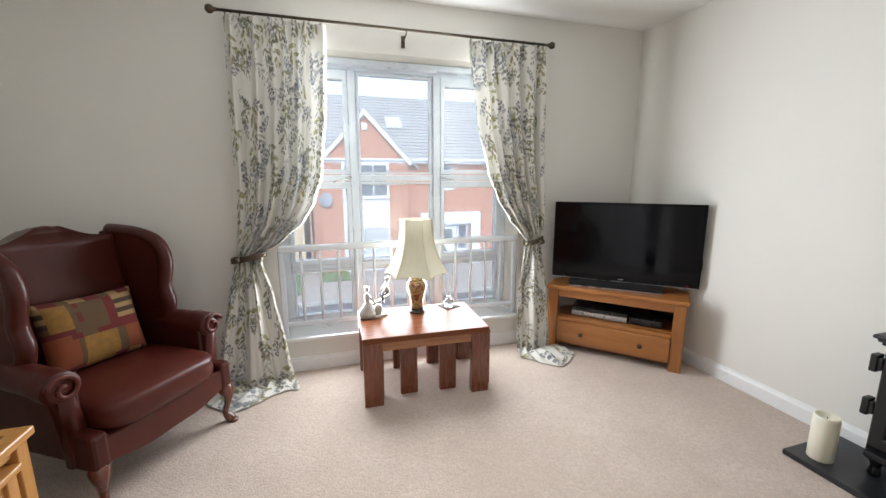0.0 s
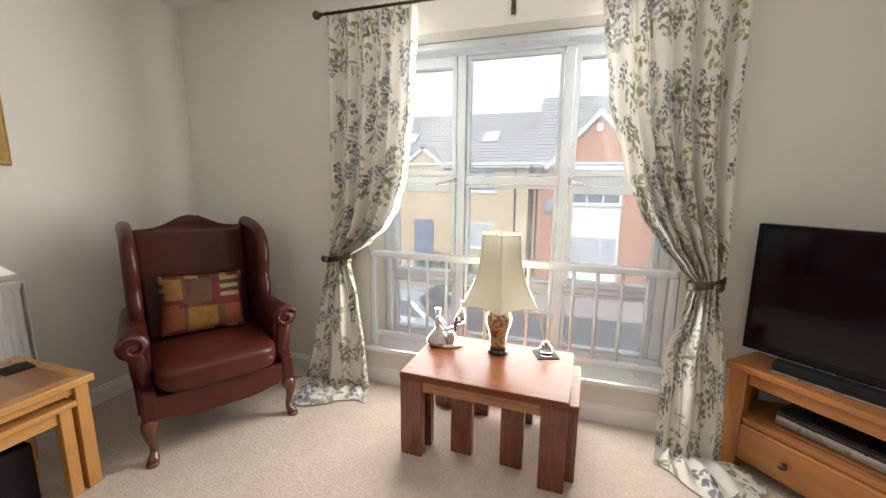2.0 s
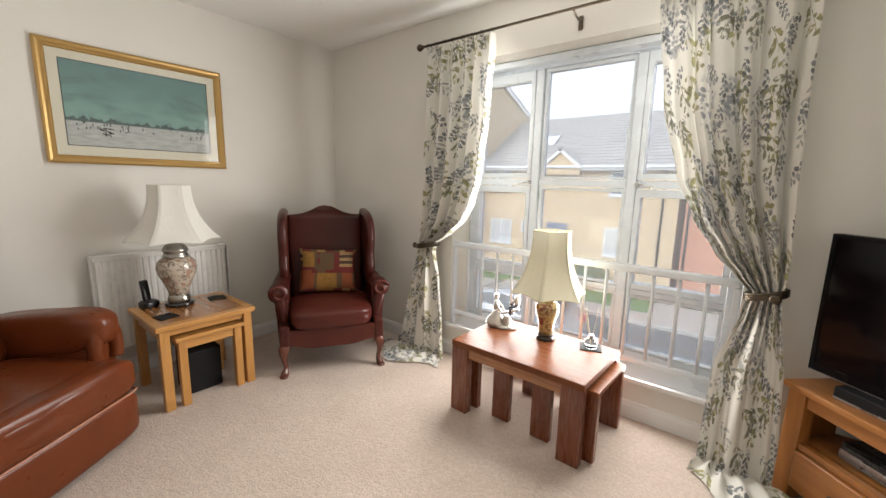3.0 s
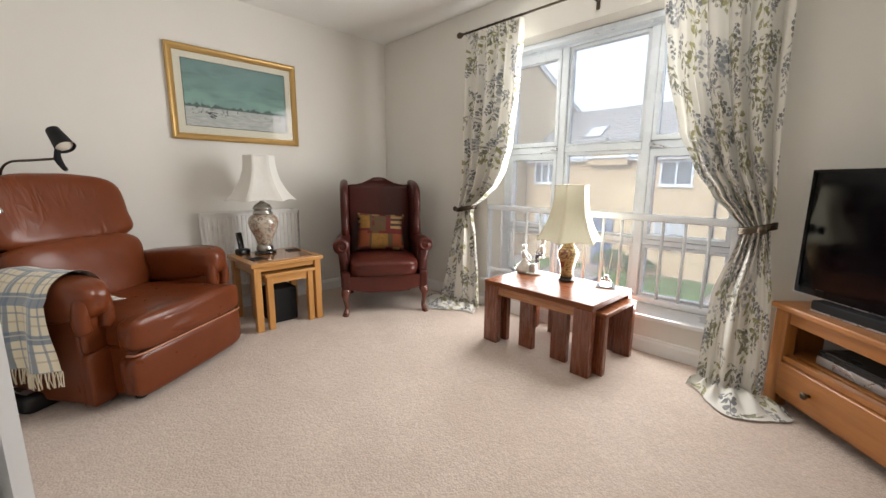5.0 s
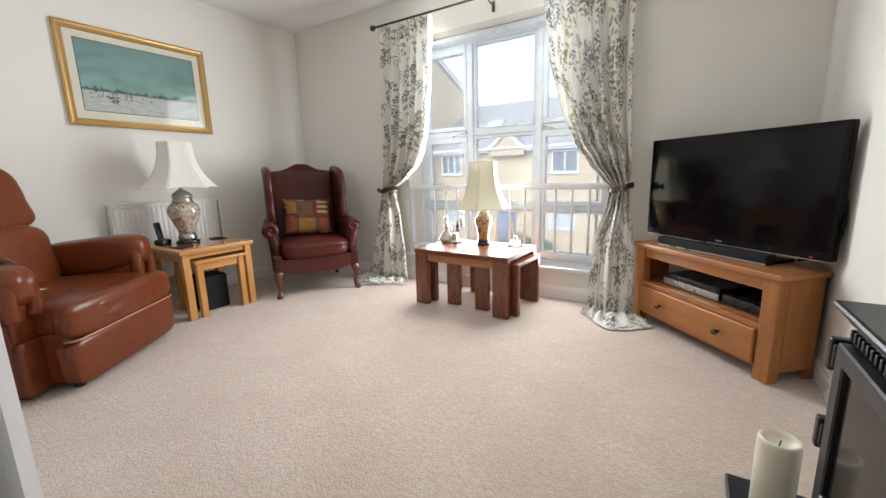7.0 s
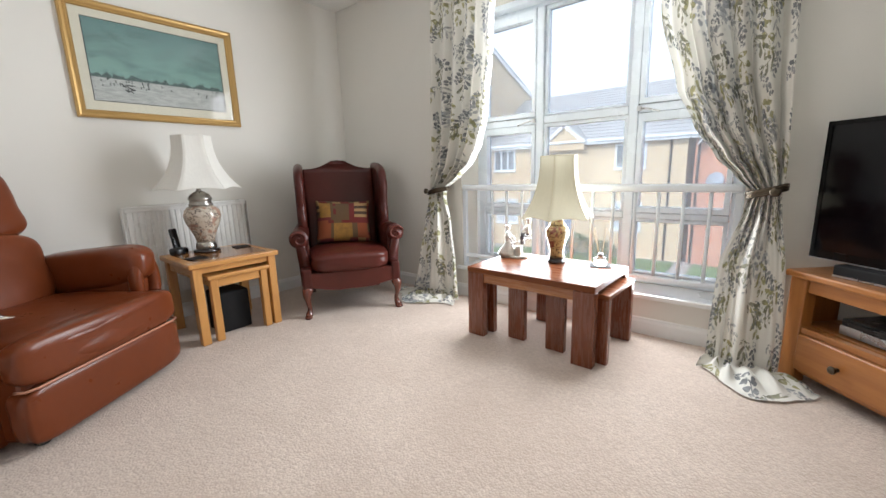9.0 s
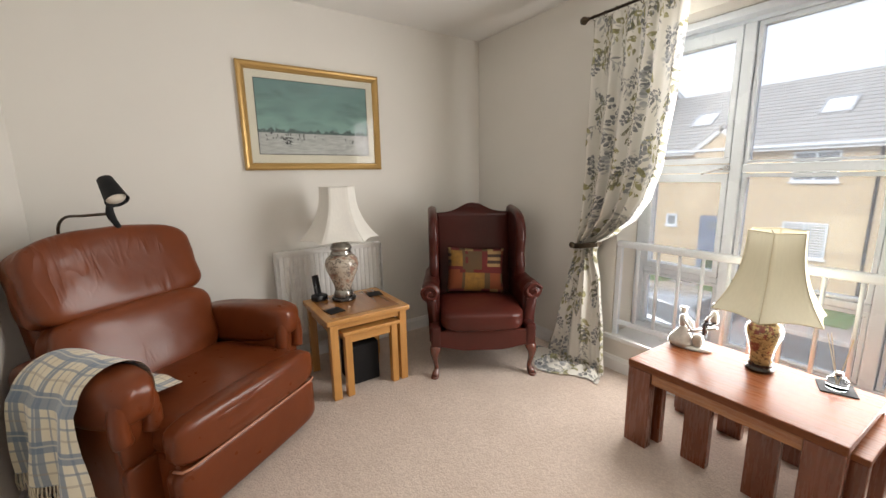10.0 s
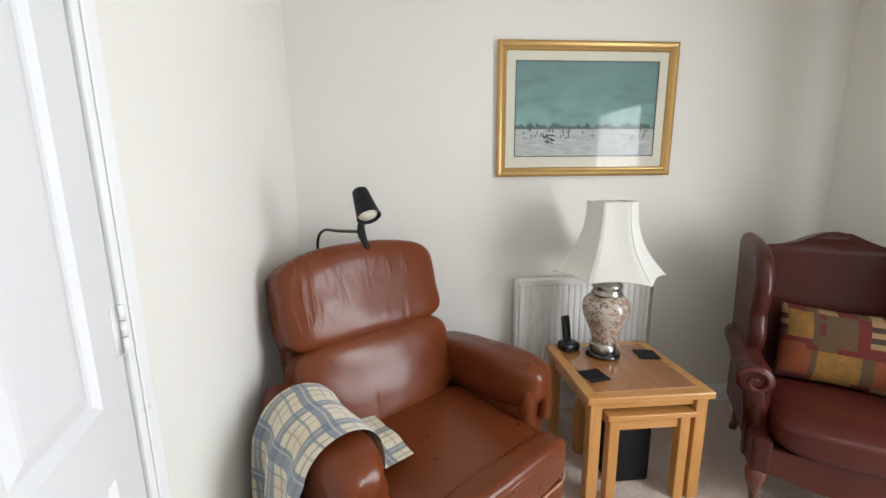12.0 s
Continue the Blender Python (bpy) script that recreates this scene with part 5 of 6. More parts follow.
part("print", box(bmesh.new(), 0.002, 0.006, -0.40, 0.40, -0.25, 0.26), PRINT, pic, "teal sky over a snowy field")
b = wall_with_holes(bmesh.new(), -0.389, 0.389, -0.239, 0.249, [(-0.3845, 0.3845, -0.2345, 0.2445)], 0.0092, 0.0098, Matrix(((0, 1, 0, 0), (1, 0, 0, 0), (0, 0, 1, 0), (0, 0, 0, 1))))
part("mount_line", b, LINE, pic, "thin dark line round the print")
b = bmesh.new()
rnd = random.Random(5)
for k in range(34):
    y = rnd.uniform(-0.34, 0.36) if k > 8 else rnd.uniform(-0.25, 0.0)
    z = -0.105 + rnd.uniform(-0.035, 0.01)
    box(b, 0.0061, 0.0064, y - 0.0025, y + 0.0025, z - rnd.uniform(0.006, 0.016), z + 0.004)
for k in range(14):
    y, z = -0.205 + rnd.uniform(-0.03, 0.03), -0.145 + rnd.uniform(-0.025, 0.02)
    box(b, 0.0061, 0.0064, -0.012, 0.012, -0.003, 0.003, 0, T(0, y, z) @ pose(0, 0, 0, rnd.uniform(-80, 20), 0, 0))
tagged(part("brush_marks", b, LINE, pic, "small dark brush marks on the snow"), kind="stuff")
glassob = part("picture_glass", box(bmesh.new(), 0.0105, 0.0125, -PW + 0.0475, PW - 0.0475, -PH + 0.0475, PH - 0.0475), PICTURE_GLASS, pic)
glassob.visible_shadow = False

# ---- recliner ----
RM2 = T(-0.37, 0.81, 0) @ pose(0, 0, 0, 0, 0, 36)   # x ahead
rcl = thing("recliner_armchair", RM2, "chestnut leather reclining armchair with padded arms", "recliner")
part("base_frame", box(bmesh.new(), -0.86, -0.06, -0.36, 0.36, 0.035, 0.30, 0.02), TAN, rcl)
b = pillow(bmesh.new(), 0.66, 0.72, 0.20, T(-0.33, 0, 0.35), 16, 5, 0.10, 0.03, 2)
part("seat_cushion", b, TAN, rcl, "creased chestnut leather seat", True)
b = pillow(bmesh.new(), 0.12, 0.775, 0.185, T(-0.062, 0, 0.352), 12, 5, 0, 0.015, 5)
part("seat_front", b, TAN, rcl, "", True)
b = pillow(bmesh.new(), 0.11, 0.775, 0.232, T(-0.068, 0, 0.144), 12, 7, 0, 0.012, 8)
part("footrest", b, TAN, rcl, "chestnut leather footrest panel", True)
b = bmesh.new()
tube(b, [(-0.06, -0.383, 0.262), (-0.022, -0.375, 0.262), (-0.010, -0.34, 0.262), (-0.008, 0.34, 0.262), (-0.022, 0.375, 0.262), (-0.06, 0.383, 0.262)], 0.0055, 8)
part("footrest_piping", b, TAN_PIPE, rcl, "pale leather piping", True)
for s in (-1, 1):
    a0, a1 = sorted((s * 0.33, s * 0.475))
    part("arm_side", box(bmesh.new(), -0.84, -0.20, a0, a1, 0.04, 0.49, 0.025, seg=3), TAN, rcl, "", True)
    b = pillow(bmesh.new(), 0.71, 0.205, 0.225, T(-0.497, s * 0.404, 0.535), 18, 3.6, 0, 0.02, 3 * s)
    for v in b.verts:
        v.co.z += (0.10 if s > 0 else 0.03) * (v.co.x + 0.505)
    part("arm_pad", b, TAN, rcl, "thick padded leather arm", True)
    b = bmesh.new()
    roll = [(-0.186, s * 0.405 + dy, z) for dy, z in ((-0.05, 0.40), (-0.058, 0.45), (-0.052, 0.53), (-0.03, 0.575), (0.0, 0.585), (0.03, 0.575), (0.052, 0.53), (0.058, 0.45), (0.05, 0.40))]
    tube(b, smooth_curve(roll, 4), 0.034, 12)
    part("arm_scroll", b, TAN, rcl, "fat rolled edge round the arm's front", True)
    b = pillow(bmesh.new(), 0.06, 0.125, 0.27, T(-0.220, s * 0.405, 0.42), 10, 8, 0, 0.012, s)
    part("arm_front", b, TAN, rcl, "", True)
    b = pillow(bmesh.new(), 0.07, 0.130, 0.27, T(-0.208, s * 0.405, 0.16), 10, 9)
    part("arm_front_lower", b, TAN, rcl, "", True)
RB = T(-0.715, 0, 0.335) @ pose(0, 0, 0, 0, -16, 0)
part("back_shell", pillow(bmesh.new(), 0.12, 0.70, 0.72, RB @ T(-0.075, -0.02, 0.38), 12, 6), TAN, rcl, "", True)
b = pillow(bmesh.new(), 0.24, 0.735, 0.42, RB @ T(0.065, -0.03, 0.215), 18, 4.6, 0, 0.04, 12)
part("lumbar_cushion", b, TAN_CREASED, rcl, "creased lower back cushion", True)
b = pillow(bmesh.new(), 0.235, 0.745, 0.41, T(0, 0, 0), 22, 6.5, 0, 0.03, 20)
for v in b.verts:
    k = max(0.0, v.co.z / 0.205)
    v.co.z -= 0.06 * k * (abs(v.co.y) / 0.3725) ** 2.4
bmesh.ops.transform(b, matrix=RB @ T(0.045, -0.03, 0.592), verts=b.verts[:])
part("headrest_cushion", b, TAN_CREASED, rcl, "rounded headrest cushion", True)
for x in (-0.76, -0.10):
    for s in (-1, 1):
        part("foot", lathe(bmesh.new(), [(0.022, 0), (0.026, 0.006), (0.022, 0.036)], 12, T(x, s * 0.30, 0)), BLACK, rcl)

# ---- plaid throw over the arm ----
b = bmesh.new()
uvl = b.loops.layers.uv.new("uv")
nu, nv = 46, 70
grid = []
for j in range(nv + 1):
    s_ = j / nv
    row = []
    for i in range(nu + 1):
        u = i / nu
        x = -0.62 + 0.42 * u * (0.75 + 0.25 * s_) + 0.02 * math.sin(5 * s_ + 1)
        L = -0.22 + 0.88 * s_           # along the cloth from the seat side over the arm and down
        cy, cz, r = -0.404, 0.556, 0.126
        if L < 0.0:
            y, z = cy + r * 0.995 + 0.006 + max(0.0, -L - 0.085) * 1.0, max(cz + 0.012 + L, 0.472 + 0.12 * (L + 0.22))
        elif L < math.pi * r * 0.93:
            a = L / r + 0.1
            y, z = cy + r * math.cos(a), cz + r * 1.0 * math.sin(a)
        else:
            h = L - math.pi * r * 0.93
            y, z = cy - r - 0.012 - 0.05 * h, cz - h
        hang = max(0.0, s_ - 0.52)
        y -= 0.055 * hang * (1 + math.sin(14 * u + 3 * s_)) + 0.01 * noise.noise(Vector((x * 9, L * 6, 2)))
        z += 0.012 * noise.noise(Vector((x * 8, L * 5, 7)))
        row.append((b.verts.new((x, y, z)), (u * 0.44, L)))
    grid.append(row)
for j in range(nv):
    for i in range(nu):
        q = (grid[j][i], grid[j][i + 1], grid[j + 1][i + 1], grid[j + 1][i])
        f = b.faces.new([p[0] for p in q])
        for loop, p in zip(f.loops, q):
            loop[uvl].uv = p[1]
hem = [p[0].co.copy() for p in grid[-1]]
throw = thing("plaid_throw", RM2, "cream and blue-grey fringed plaid throw over the arm", "throw")
part("cloth", b, TARTAN, throw, "", True)
FRINGE = plain("cream_wool_fringe", (0.62, 0.54, 0.40), 0.95, vary=0.15)
b = bmesh.new()
rnd = random.Random(2)
for k, p in enumerate(hem):
    for e in range(2):
        d = rnd.uniform(-0.008, 0.008)
        tube(b, [p + Vector((0.004 * e, 0, 0.002)), p + Vector((d + 0.004 * e, -0.004, -0.03)), p + Vector((1.6 * d + 0.004 * e, rnd.uniform(-0.01, 0.005), -rnd.uniform(0.06, 0.075)))], 0.0022, 4)
part("fringe", b, FRINGE, throw, "cream twisted fringe")

# ---- reading lamp on the recliner's back ----
rl = thing("reading_lamp", T(-0.93, 0.30, 1.10), "black clip-on reading lamp on a bent metal arm above the recliner", "reading lamp")
M_ = T(0.93, -0.30, -1.10)
b = bmesh.new()
tube(b, smooth_curve([(-1.06, 0.12, 1.02), (-1.05, 0.12, 1.13), (-1.0, 0.16, 1.185), (-0.90, 0.24, 1.195), (-0.79, 0.345, 1.205)], 6), 0.0065, 8, M_)
part("arm", b, BRONZE, rl, "thin bent metal arm", True)
HEADM = M_ @ T(-0.785, 0.365, 1.30) @ pose(0, 0, 0, 0, 0, 28) @ pose(0, 0, 0, 0, 138, 0)
b = bmesh.new()
lathe(b, [(0.024, -0.075), (0.030, -0.070), (0.036, -0.02), (0.044, 0.045), (0.046, 0.05), (0.042, 0.05), (0.034, 0.0)], 24, HEADM)
part("head", b, MATT_BLACK, rl, "black tapered lamp head", True)
part("lens", lathe(bmesh.new(), [(0.039, 0.034), (0.036, 0.040), (0.01, 0.043)], 20, HEADM), MOUNT, rl, "pale lens", True)
b = bmesh.new()
tube(b, smooth_curve([(-0.785, 0.355, 1.27), (-0.79, 0.345, 1.21), (-0.775, 0.36, 1.165), (-0.765, 0.372, 1.145)], 4), [0.014, 0.013, 0.013, 0.014, 0.016, 0.016, 0.015, 0.013, 0.012, 0.012, 0.011, 0.010, 0.008], 10, M_)
part("grip", b, MATT_BLACK, rl, "", True)

# ---- low device of unknown kind on the carpet beside the recliner ----
dev = thing("floor_device", T(-0.56, 0.13, 0) @ pose(0, 0, 0, 0, 0, 30), "low black device with a silver top beside the recliner", "appliance")
part("body", pillow(bmesh.new(), 0.22, 0.20, 0.09, T(0, 0, 0.0445), 10, 6), BLACK, dev, "", True)
part("top_panel", box(bmesh.new(), -0.07, 0.085, -0.07, 0.07, -0.006, 0.006, 0.004, T(0.01, 0, 0.09) @ pose(0, 0, 0, 0, 8, 0)), SILVER, dev, "silver sloping top")

# ---- stove on its hearth ----
h = structure("hearth", box(bmesh.new(), 2.41, EX - 0.017, 0.45, 1.36, 0.0, 0.028, 0.004), SLATE, "black slate hearth slab against the wall", "hearth")
SV = T(2.68, 0.912, 0.05)
sv = thing("stove", SV, "black cast-iron stove with a glazed door on the hearth", "stove")
X0 = -0.095
part("body", box(bmesh.new(), X0, 0.095, -0.24, 0.24, 0.05, 0.585, 0.01), IRON, sv)
b = bmesh.new()
box(b, X0 - 0.035, 0.10, -0.275, 0.275, 0.614, 0.632, 0.008)
box(b, X0 - 0.022, 0.10, -0.262, 0.262, 0.600, 0.613, 0.006)
box(b, X0 - 0.010, 0.10, -0.25, 0.25, 0.586, 0.599, 0.004)
part("top_plate", b, IRON, sv)
b = bmesh.new()
for k in range(20):
    box(b, X0 - 0.010, X0 - 0.001, -0.23 + 0.0235 * k, -0.219 + 0.0235 * k, 0.553, 0.578, 0.002)
part("vent_grille", b, IRON, sv)
b = wall_with_holes(bmesh.new(), -0.225, 0.225, 0.13, 0.545, [(-0.175, 0.175, 0.18, 0.50)], -0.028, -0.002, T(X0, 0, 0) @ pose(0, 0, 0, 0, 0, -90))
bmesh.ops.bevel(b, geom=b.edges[:], offset=0.004, segments=1, affect="EDGES")
door_s = part("stove_door", b, IRON, sv)
part("door_glass", box(bmesh.new(), X0 - 0.018, X0 - 0.012, -0.178, 0.178, 0.177, 0.503), SCREEN, door_s, "dark stove glass")
part("door_handle", lathe(bmesh.new(), [(0.008, 0), (0.007, 0.02), (0.017, 0.028), (0.018, 0.045), (0.008, 0.052)], 14, T(X0 - 0.028, -0.20, 0.34) @ pose(0, 0, 0, 0, -90, 0)), CHROME, door_s, "", True)
for z in (0.30, 0.505):
    b = box(bmesh.new(), X0 - 0.034, X0 + 0.014, 0.242, 0.268, z - 0.04, z + 0.04, 0.005)
    box(b, X0 - 0.030, X0 - 0.003, 0.227, 0.2415, z - 0.028, z + 0.028, 0.003)
    part("door_hinge", b, IRON, sv)
part("ash_lip", box(bmesh.new(), X0 - 0.045, X0 - 0.001, -0.225, 0.225, 0.08, 0.108, 0.006), IRON, sv)
for x in (X0 + 0.03, 0.07):
    for y in (-0.205, 0.205):
        part("leg", lathe(bmesh.new(), [(0.018, -0.022), (0.024, -0.014), (0.018, 0.02), (0.028, 0.052)], 10, T(x, y, 0)), IRON, sv)
cd = thing("pillar_candle", T(2.51, 1.262, 0.028), "tall ivory pillar candle on the hearth", "candle")
part("wax", lathe(bmesh.new(), [(0.048, 0), (0.050, 0.004), (0.050, 0.205), (0.048, 0.218), (0.043, 0.222), (0.038, 0.21), (0.01, 0.198)], 30), WAX, cd, "", True)
part("wick", tube(bmesh.new(), [(0, 0, 0.195), (0.001, 0, 0.207), (0.003, 0.001, 0.214)], 0.0014, 6), MATT_BLACK, cd)

# ---- the street ----
GZ = -2.75
g = bmesh.new()
box(g, -900, 900, NORTH + 0.02, 1500, GZ - 0.5, GZ)
structure("ground", g, TARMAC, "grey tarmac street running past the houses", "road")
g = bmesh.new()
box(g, -60, 60, 13.2, 17.6, GZ - 0.2, GZ + 0.10)
structure("pavement", g, PAVING, "pale block-paved pavement before the houses", "pavement")
g = bmesh.new()
box(g, -60, 60, 13.06, 13.198, GZ - 0.2, GZ + 0.11, 0.02)
structure("kerb", g, KERBSTONE, "concrete kerb along the road", "kerb")
g = bmesh.new()
box(g, -60, 60, NORTH + 0.02, 7.0, GZ - 0.2, GZ + 0.10)
structure("pavement_near", g, PAVING, "pale paved strip below the window", "pavement")
for x0, x1, y0, y1 in ((-8.0, -5.6, 14.6, 17.1), (-4.6, -0.6, 14.1, 17.1), (0.0, 1.2, 15.6, 17.1), (3.2, 4.2, 15.8, 17.1)):
    g = bmesh.new()
    box(g, x0, x1, y0, y1, GZ + 0.101, GZ + 0.15, 0.02)
    ob = part("lawn", g, LAWN, None)
    tagged(ob, "mown green lawn before the houses", "lawn", "front lawns", "stuff")


def roof_courses(b, x0, x1, y0, z0, y1, z1, step=0.27, hole=None):
    """Rows of tiles up a slope from (y0, z0) to (y1, z1)."""
    d = Vector((0, y1 - y0, z1 - z0))
    L = d.length
    d.normalize()
    nrm = Vector((0, -d.z, d.y))
    if nrm.z < 0:
        nrm = -nrm
    k = 0
    while k * step < L:
        a, e = k * step, min(L, (k + 1) * step + 0.02)
        p, q = Vector((0, y0, z0)) + d * a, Vector((0, y0, z0)) + d * e
        vs = [b.verts.new((x, *(w + nrm * h).yz)) for x, w, h in ((x0, p, 0.0), (x1, p, 0.0), (x1, p, 0.045), (x0, p, 0.045), (x0, q, 0.012), (x1, q, 0.012), (x0, q, -0.02), (x1, q, -0.02))]
        b.faces.new((vs[0], vs[1], vs[2], vs[3]))
        b.faces.new((vs[3], vs[2], vs[5], vs[4]))
        b.faces.new((vs[0], vs[3], vs[4], vs[6]))
        b.faces.new((vs[1], vs[7], vs[5], vs[2]))
        k += 1


def house_window(parent, x, z, w, h, y, lights, shutters=False):
    """A white casement in a wall that faces the street."""
    b = wall_with_holes(bmesh.new(), x - w / 2, x + w / 2, z - h / 2, z + h / 2, [(x - w / 2 + 0.06 + k * (w - 0.06) / lights, x - w / 2 + (k + 1) * (w - 0.06) / lights, z - h / 2 + 0.06, z + h / 2 - 0.06) for k in range(lights)], y - 0.05, y + 0.02)
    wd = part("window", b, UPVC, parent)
    part("glazing", box(bmesh.new(), x - w / 2 + 0.03, x + w / 2 - 0.03, y + 0.002, y + 0.012, z - h / 2 + 0.03, z + h / 2 - 0.03), DARK_GLASS, wd)
    part("sill", box(bmesh.new(), x - w / 2 - 0.05, x + w / 2 + 0.05, y - 0.10, y - 0.001, z - h / 2 - 0.06, z - h / 2 - 0.001), RENDER_WHITE, wd)
    if shutters:
        b = bmesh.new()
        for k in range(lights):
            xa = x - w / 2 + 0.075 + k * (w - 0.06) / lights
            xb = x - w / 2 - 0.015 + (k + 1) * (w - 0.06) / lights
            zz = z - h / 2 + 0.09
            while zz < z + h / 2 - 0.09:
                box(b, xa, xb, y - 0.012, y - 0.002, zz, zz + 0.045)
                zz += 0.085
        part("shutter_slats", b, RENDER_WHITE, wd)


def rooflight(parent, x, y, z, slope):
    m = T(x, y, z) @ Matrix.Rotation(slope, 4, "X")
    b = wall_with_holes(bmesh.new(), -0.42, 0.42, -0.55, 0.55, [(-0.36, 0.36, -0.48, 0.48)], 0, 0.09, m @ Matrix(((1, 0, 0, 0), (0, 0, 1, 0), (0, 1, 0, 0), (0, 0, 0, 1))))
    rl_ = part("rooflight", b, SILVER, parent)
    part("glazing", box(bmesh.new(), -0.37, 0.37, -0.49, 0.49, 0.04, 0.055, 0, m), SKYGLASS, rl_)


# the sky's pale reflection on the rooflights is put into the base colour
SKYGLASS = plain("glass_with_pale_sky_colour", (0.8, 0.83, 0.86), 0.15, 0.4, vary=0.05, relief=0.0)
FY = 17.5
EAVE, RIDGE_Y, RIDGE_Z = 2.12, 21.6, 5.45
SLOPE = math.atan2(RIDGE_Z - EAVE, RIDGE_Y - FY)


def terrace(name, x0, x1, brick, label):
    hs = thing(name, T((x0 + x1) / 2, FY + 4, GZ), label, "house")
    return hs, T(-(x0 + x1) / 2, -FY - 4, -GZ)


def shift(ob, m):
    """Move a part's mesh from world places to its house's own."""
    ob.data.transform(m)
    return ob


def build_house(name, x0, x1, brick, label, RIDGE_Z=5.45):
    hs, m = terrace(name, x0, x1, brick, label)
    before = set(scene.objects)
    part("wall", box(bmesh.new(), x0, x1, FY, FY + 8, GZ, EAVE), brick, hs)
    b = bmesh.new()
    roof_courses(b, x0 - 0.12, x1 + 0.12, FY - 0.28, EAVE - 0.04, RIDGE_Y, RIDGE_Z)
    roof_courses(b, x0 - 0.12, x1 + 0.12, 2 * RIDGE_Y - FY + 0.28, EAVE - 0.04, RIDGE_Y, RIDGE_Z, 0.6)
    part("roof", b, TILE, hs, "grey tiled pitched roof")
    for xx in (x0 + 0.004, x1 - 0.004):
        b = bmesh.new()
        f = [b.verts.new((xx, y, z)) for y, z in ((FY, EAVE), (2 * RIDGE_Y - FY, EAVE), (RIDGE_Y, RIDGE_Z - 0.06))]
        b.faces.new(f)
        part("gable_wall", b, brick, hs)
    part("fascia", box(bmesh.new(), x0 - 0.1, x1 + 0.1, FY - 0.33, FY - 0.29, EAVE - 0.17, EAVE + 0.0), RENDER_WHITE, hs, "white fascia board")
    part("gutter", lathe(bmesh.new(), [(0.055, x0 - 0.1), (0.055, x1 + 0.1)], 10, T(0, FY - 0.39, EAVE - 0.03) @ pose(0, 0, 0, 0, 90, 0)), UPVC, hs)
    return hs, m, before


def settle_house(hs, m, before):
    for ob in [o for o in scene.objects if o not in before and o.type == "MESH"]:
        top = ob
        while top.parent:
            top = top.parent
        if top is hs:
            shift(ob, m)


# red house with a street gable
red, m, before = build_house("red_brick_house", -0.28, 13.0, RED_BRICK, "red brick house with a street gable and grey tiled roof")
GX, GW, GTOP = 2.08, 1.82, 4.10
b = bmesh.new()
out = [(GX - GW, GZ), (GX + GW, GZ), (GX + GW, EAVE - 0.1), (GX, GTOP - 0.1), (GX - GW, EAVE - 0.1)]
prism(b, out, 0.5, T(0, FY - 0.05, 0) @ pose(0, 0, 0, 90, 0, 0))
part("gable_front", b, RED_BRICK, red)
for s in (-1, 1):
    d = Vector((s * (GW + 0.18), 0, -(GTOP - EAVE) - 0.18))
    ang = math.atan2(d.z, abs(d.x))
    mm = T(GX, 0, GTOP + 0.02) @ (pose(0, 0, 0, 0, 0, 0) if s > 0 else Matrix.Diagonal((-1, 1, 1, 1))) @ Matrix.Rotation(-ang, 4, "Y")
    part("bargeboard", box(bmesh.new(), -0.02, d.length, FY - 0.48 - 0.002 * s, FY - 0.40, -0.17, 0.0, 0, mm), RENDER_WHITE, red, "white bargeboard")
    b = bmesh.new()
    k = 0
    while k < 11:
        box(b, k * 0.3 - 0.02, k * 0.3 + 0.3, FY - 0.50, FY + 3.2 - k * 0.3, 0.0, 0.05 - 0.03 * (k % 2) * 0, 0, mm)
        k += 1
    part("gable_roof", b, TILE, red)
part("bay_panel", box(bmesh.new(), 1.10, 3.05, FY - 0.36, FY - 0.28, GZ + 0.1, 1.98), RENDER_WHITE, red, "white panel between the bay windows")
house_window(red, 2.08, 1.22, 1.85, 1.38, FY - 0.37, 3)
house_window(red, 2.08, -1.35, 1.85, 1.25, FY - 0.37, 3, True)
part("alarm_box", box(bmesh.new(), 1.97, 2.19, FY - 0.40, FY - 0.31, 3.28, 3.56, 0.02), UPVC, red, "white alarm box")
house_window(red, 5.60, 1.35, 0.85, 1.05, FY - 0.01, 1)
house_window(red, 9.2, 1.3, 1.3, 1.05, FY - 0.01, 2)
part("porch", wall_with_holes(bmesh.new(), 4.45, 7.3, GZ, -0.22, [(5.0, 6.85, GZ + 0.001, -0.75)], FY - 0.35, FY - 0.002), RENDER_WHITE, red, "white porch surround")
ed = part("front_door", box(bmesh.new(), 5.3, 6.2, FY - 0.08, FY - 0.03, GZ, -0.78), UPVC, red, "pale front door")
part("door_glazing", box(bmesh.new(), 5.5, 6.0, FY - 0.095, FY - 0.081, -1.6, -1.0), DARK_GLASS, ed)
house_window(red, 6.5, -1.4, 0.5, 1.2, FY - 0.03, 1)
rooflight(red, 3.72, 19.55, 3.90, SLOPE)
dish = bmesh.new()
lathe(dish, [(0.02, 0.10), (0.16, 0.07), (0.27, 0.02), (0.30, 0.0), (0.27, 0.012), (0.02, 0.085)], 24, T(0.42, FY - 0.42, 0.45) @ pose(0, 0, 0, 75, 0, -25))
tube(dish, [(0.42, FY - 0.33, 0.42), (0.42, FY - 0.01, 0.30)], 0.02, 6)
part("satellite_dish", dish, DISH_GREY, red, "grey satellite dish")
part("downpipe", tube(bmesh.new(), [(-0.16, FY - 0.07, EAVE - 0.1), (-0.16, FY - 0.07, GZ)], 0.04, 8), MATT_BLACK, red)
settle_house(red, m, before)

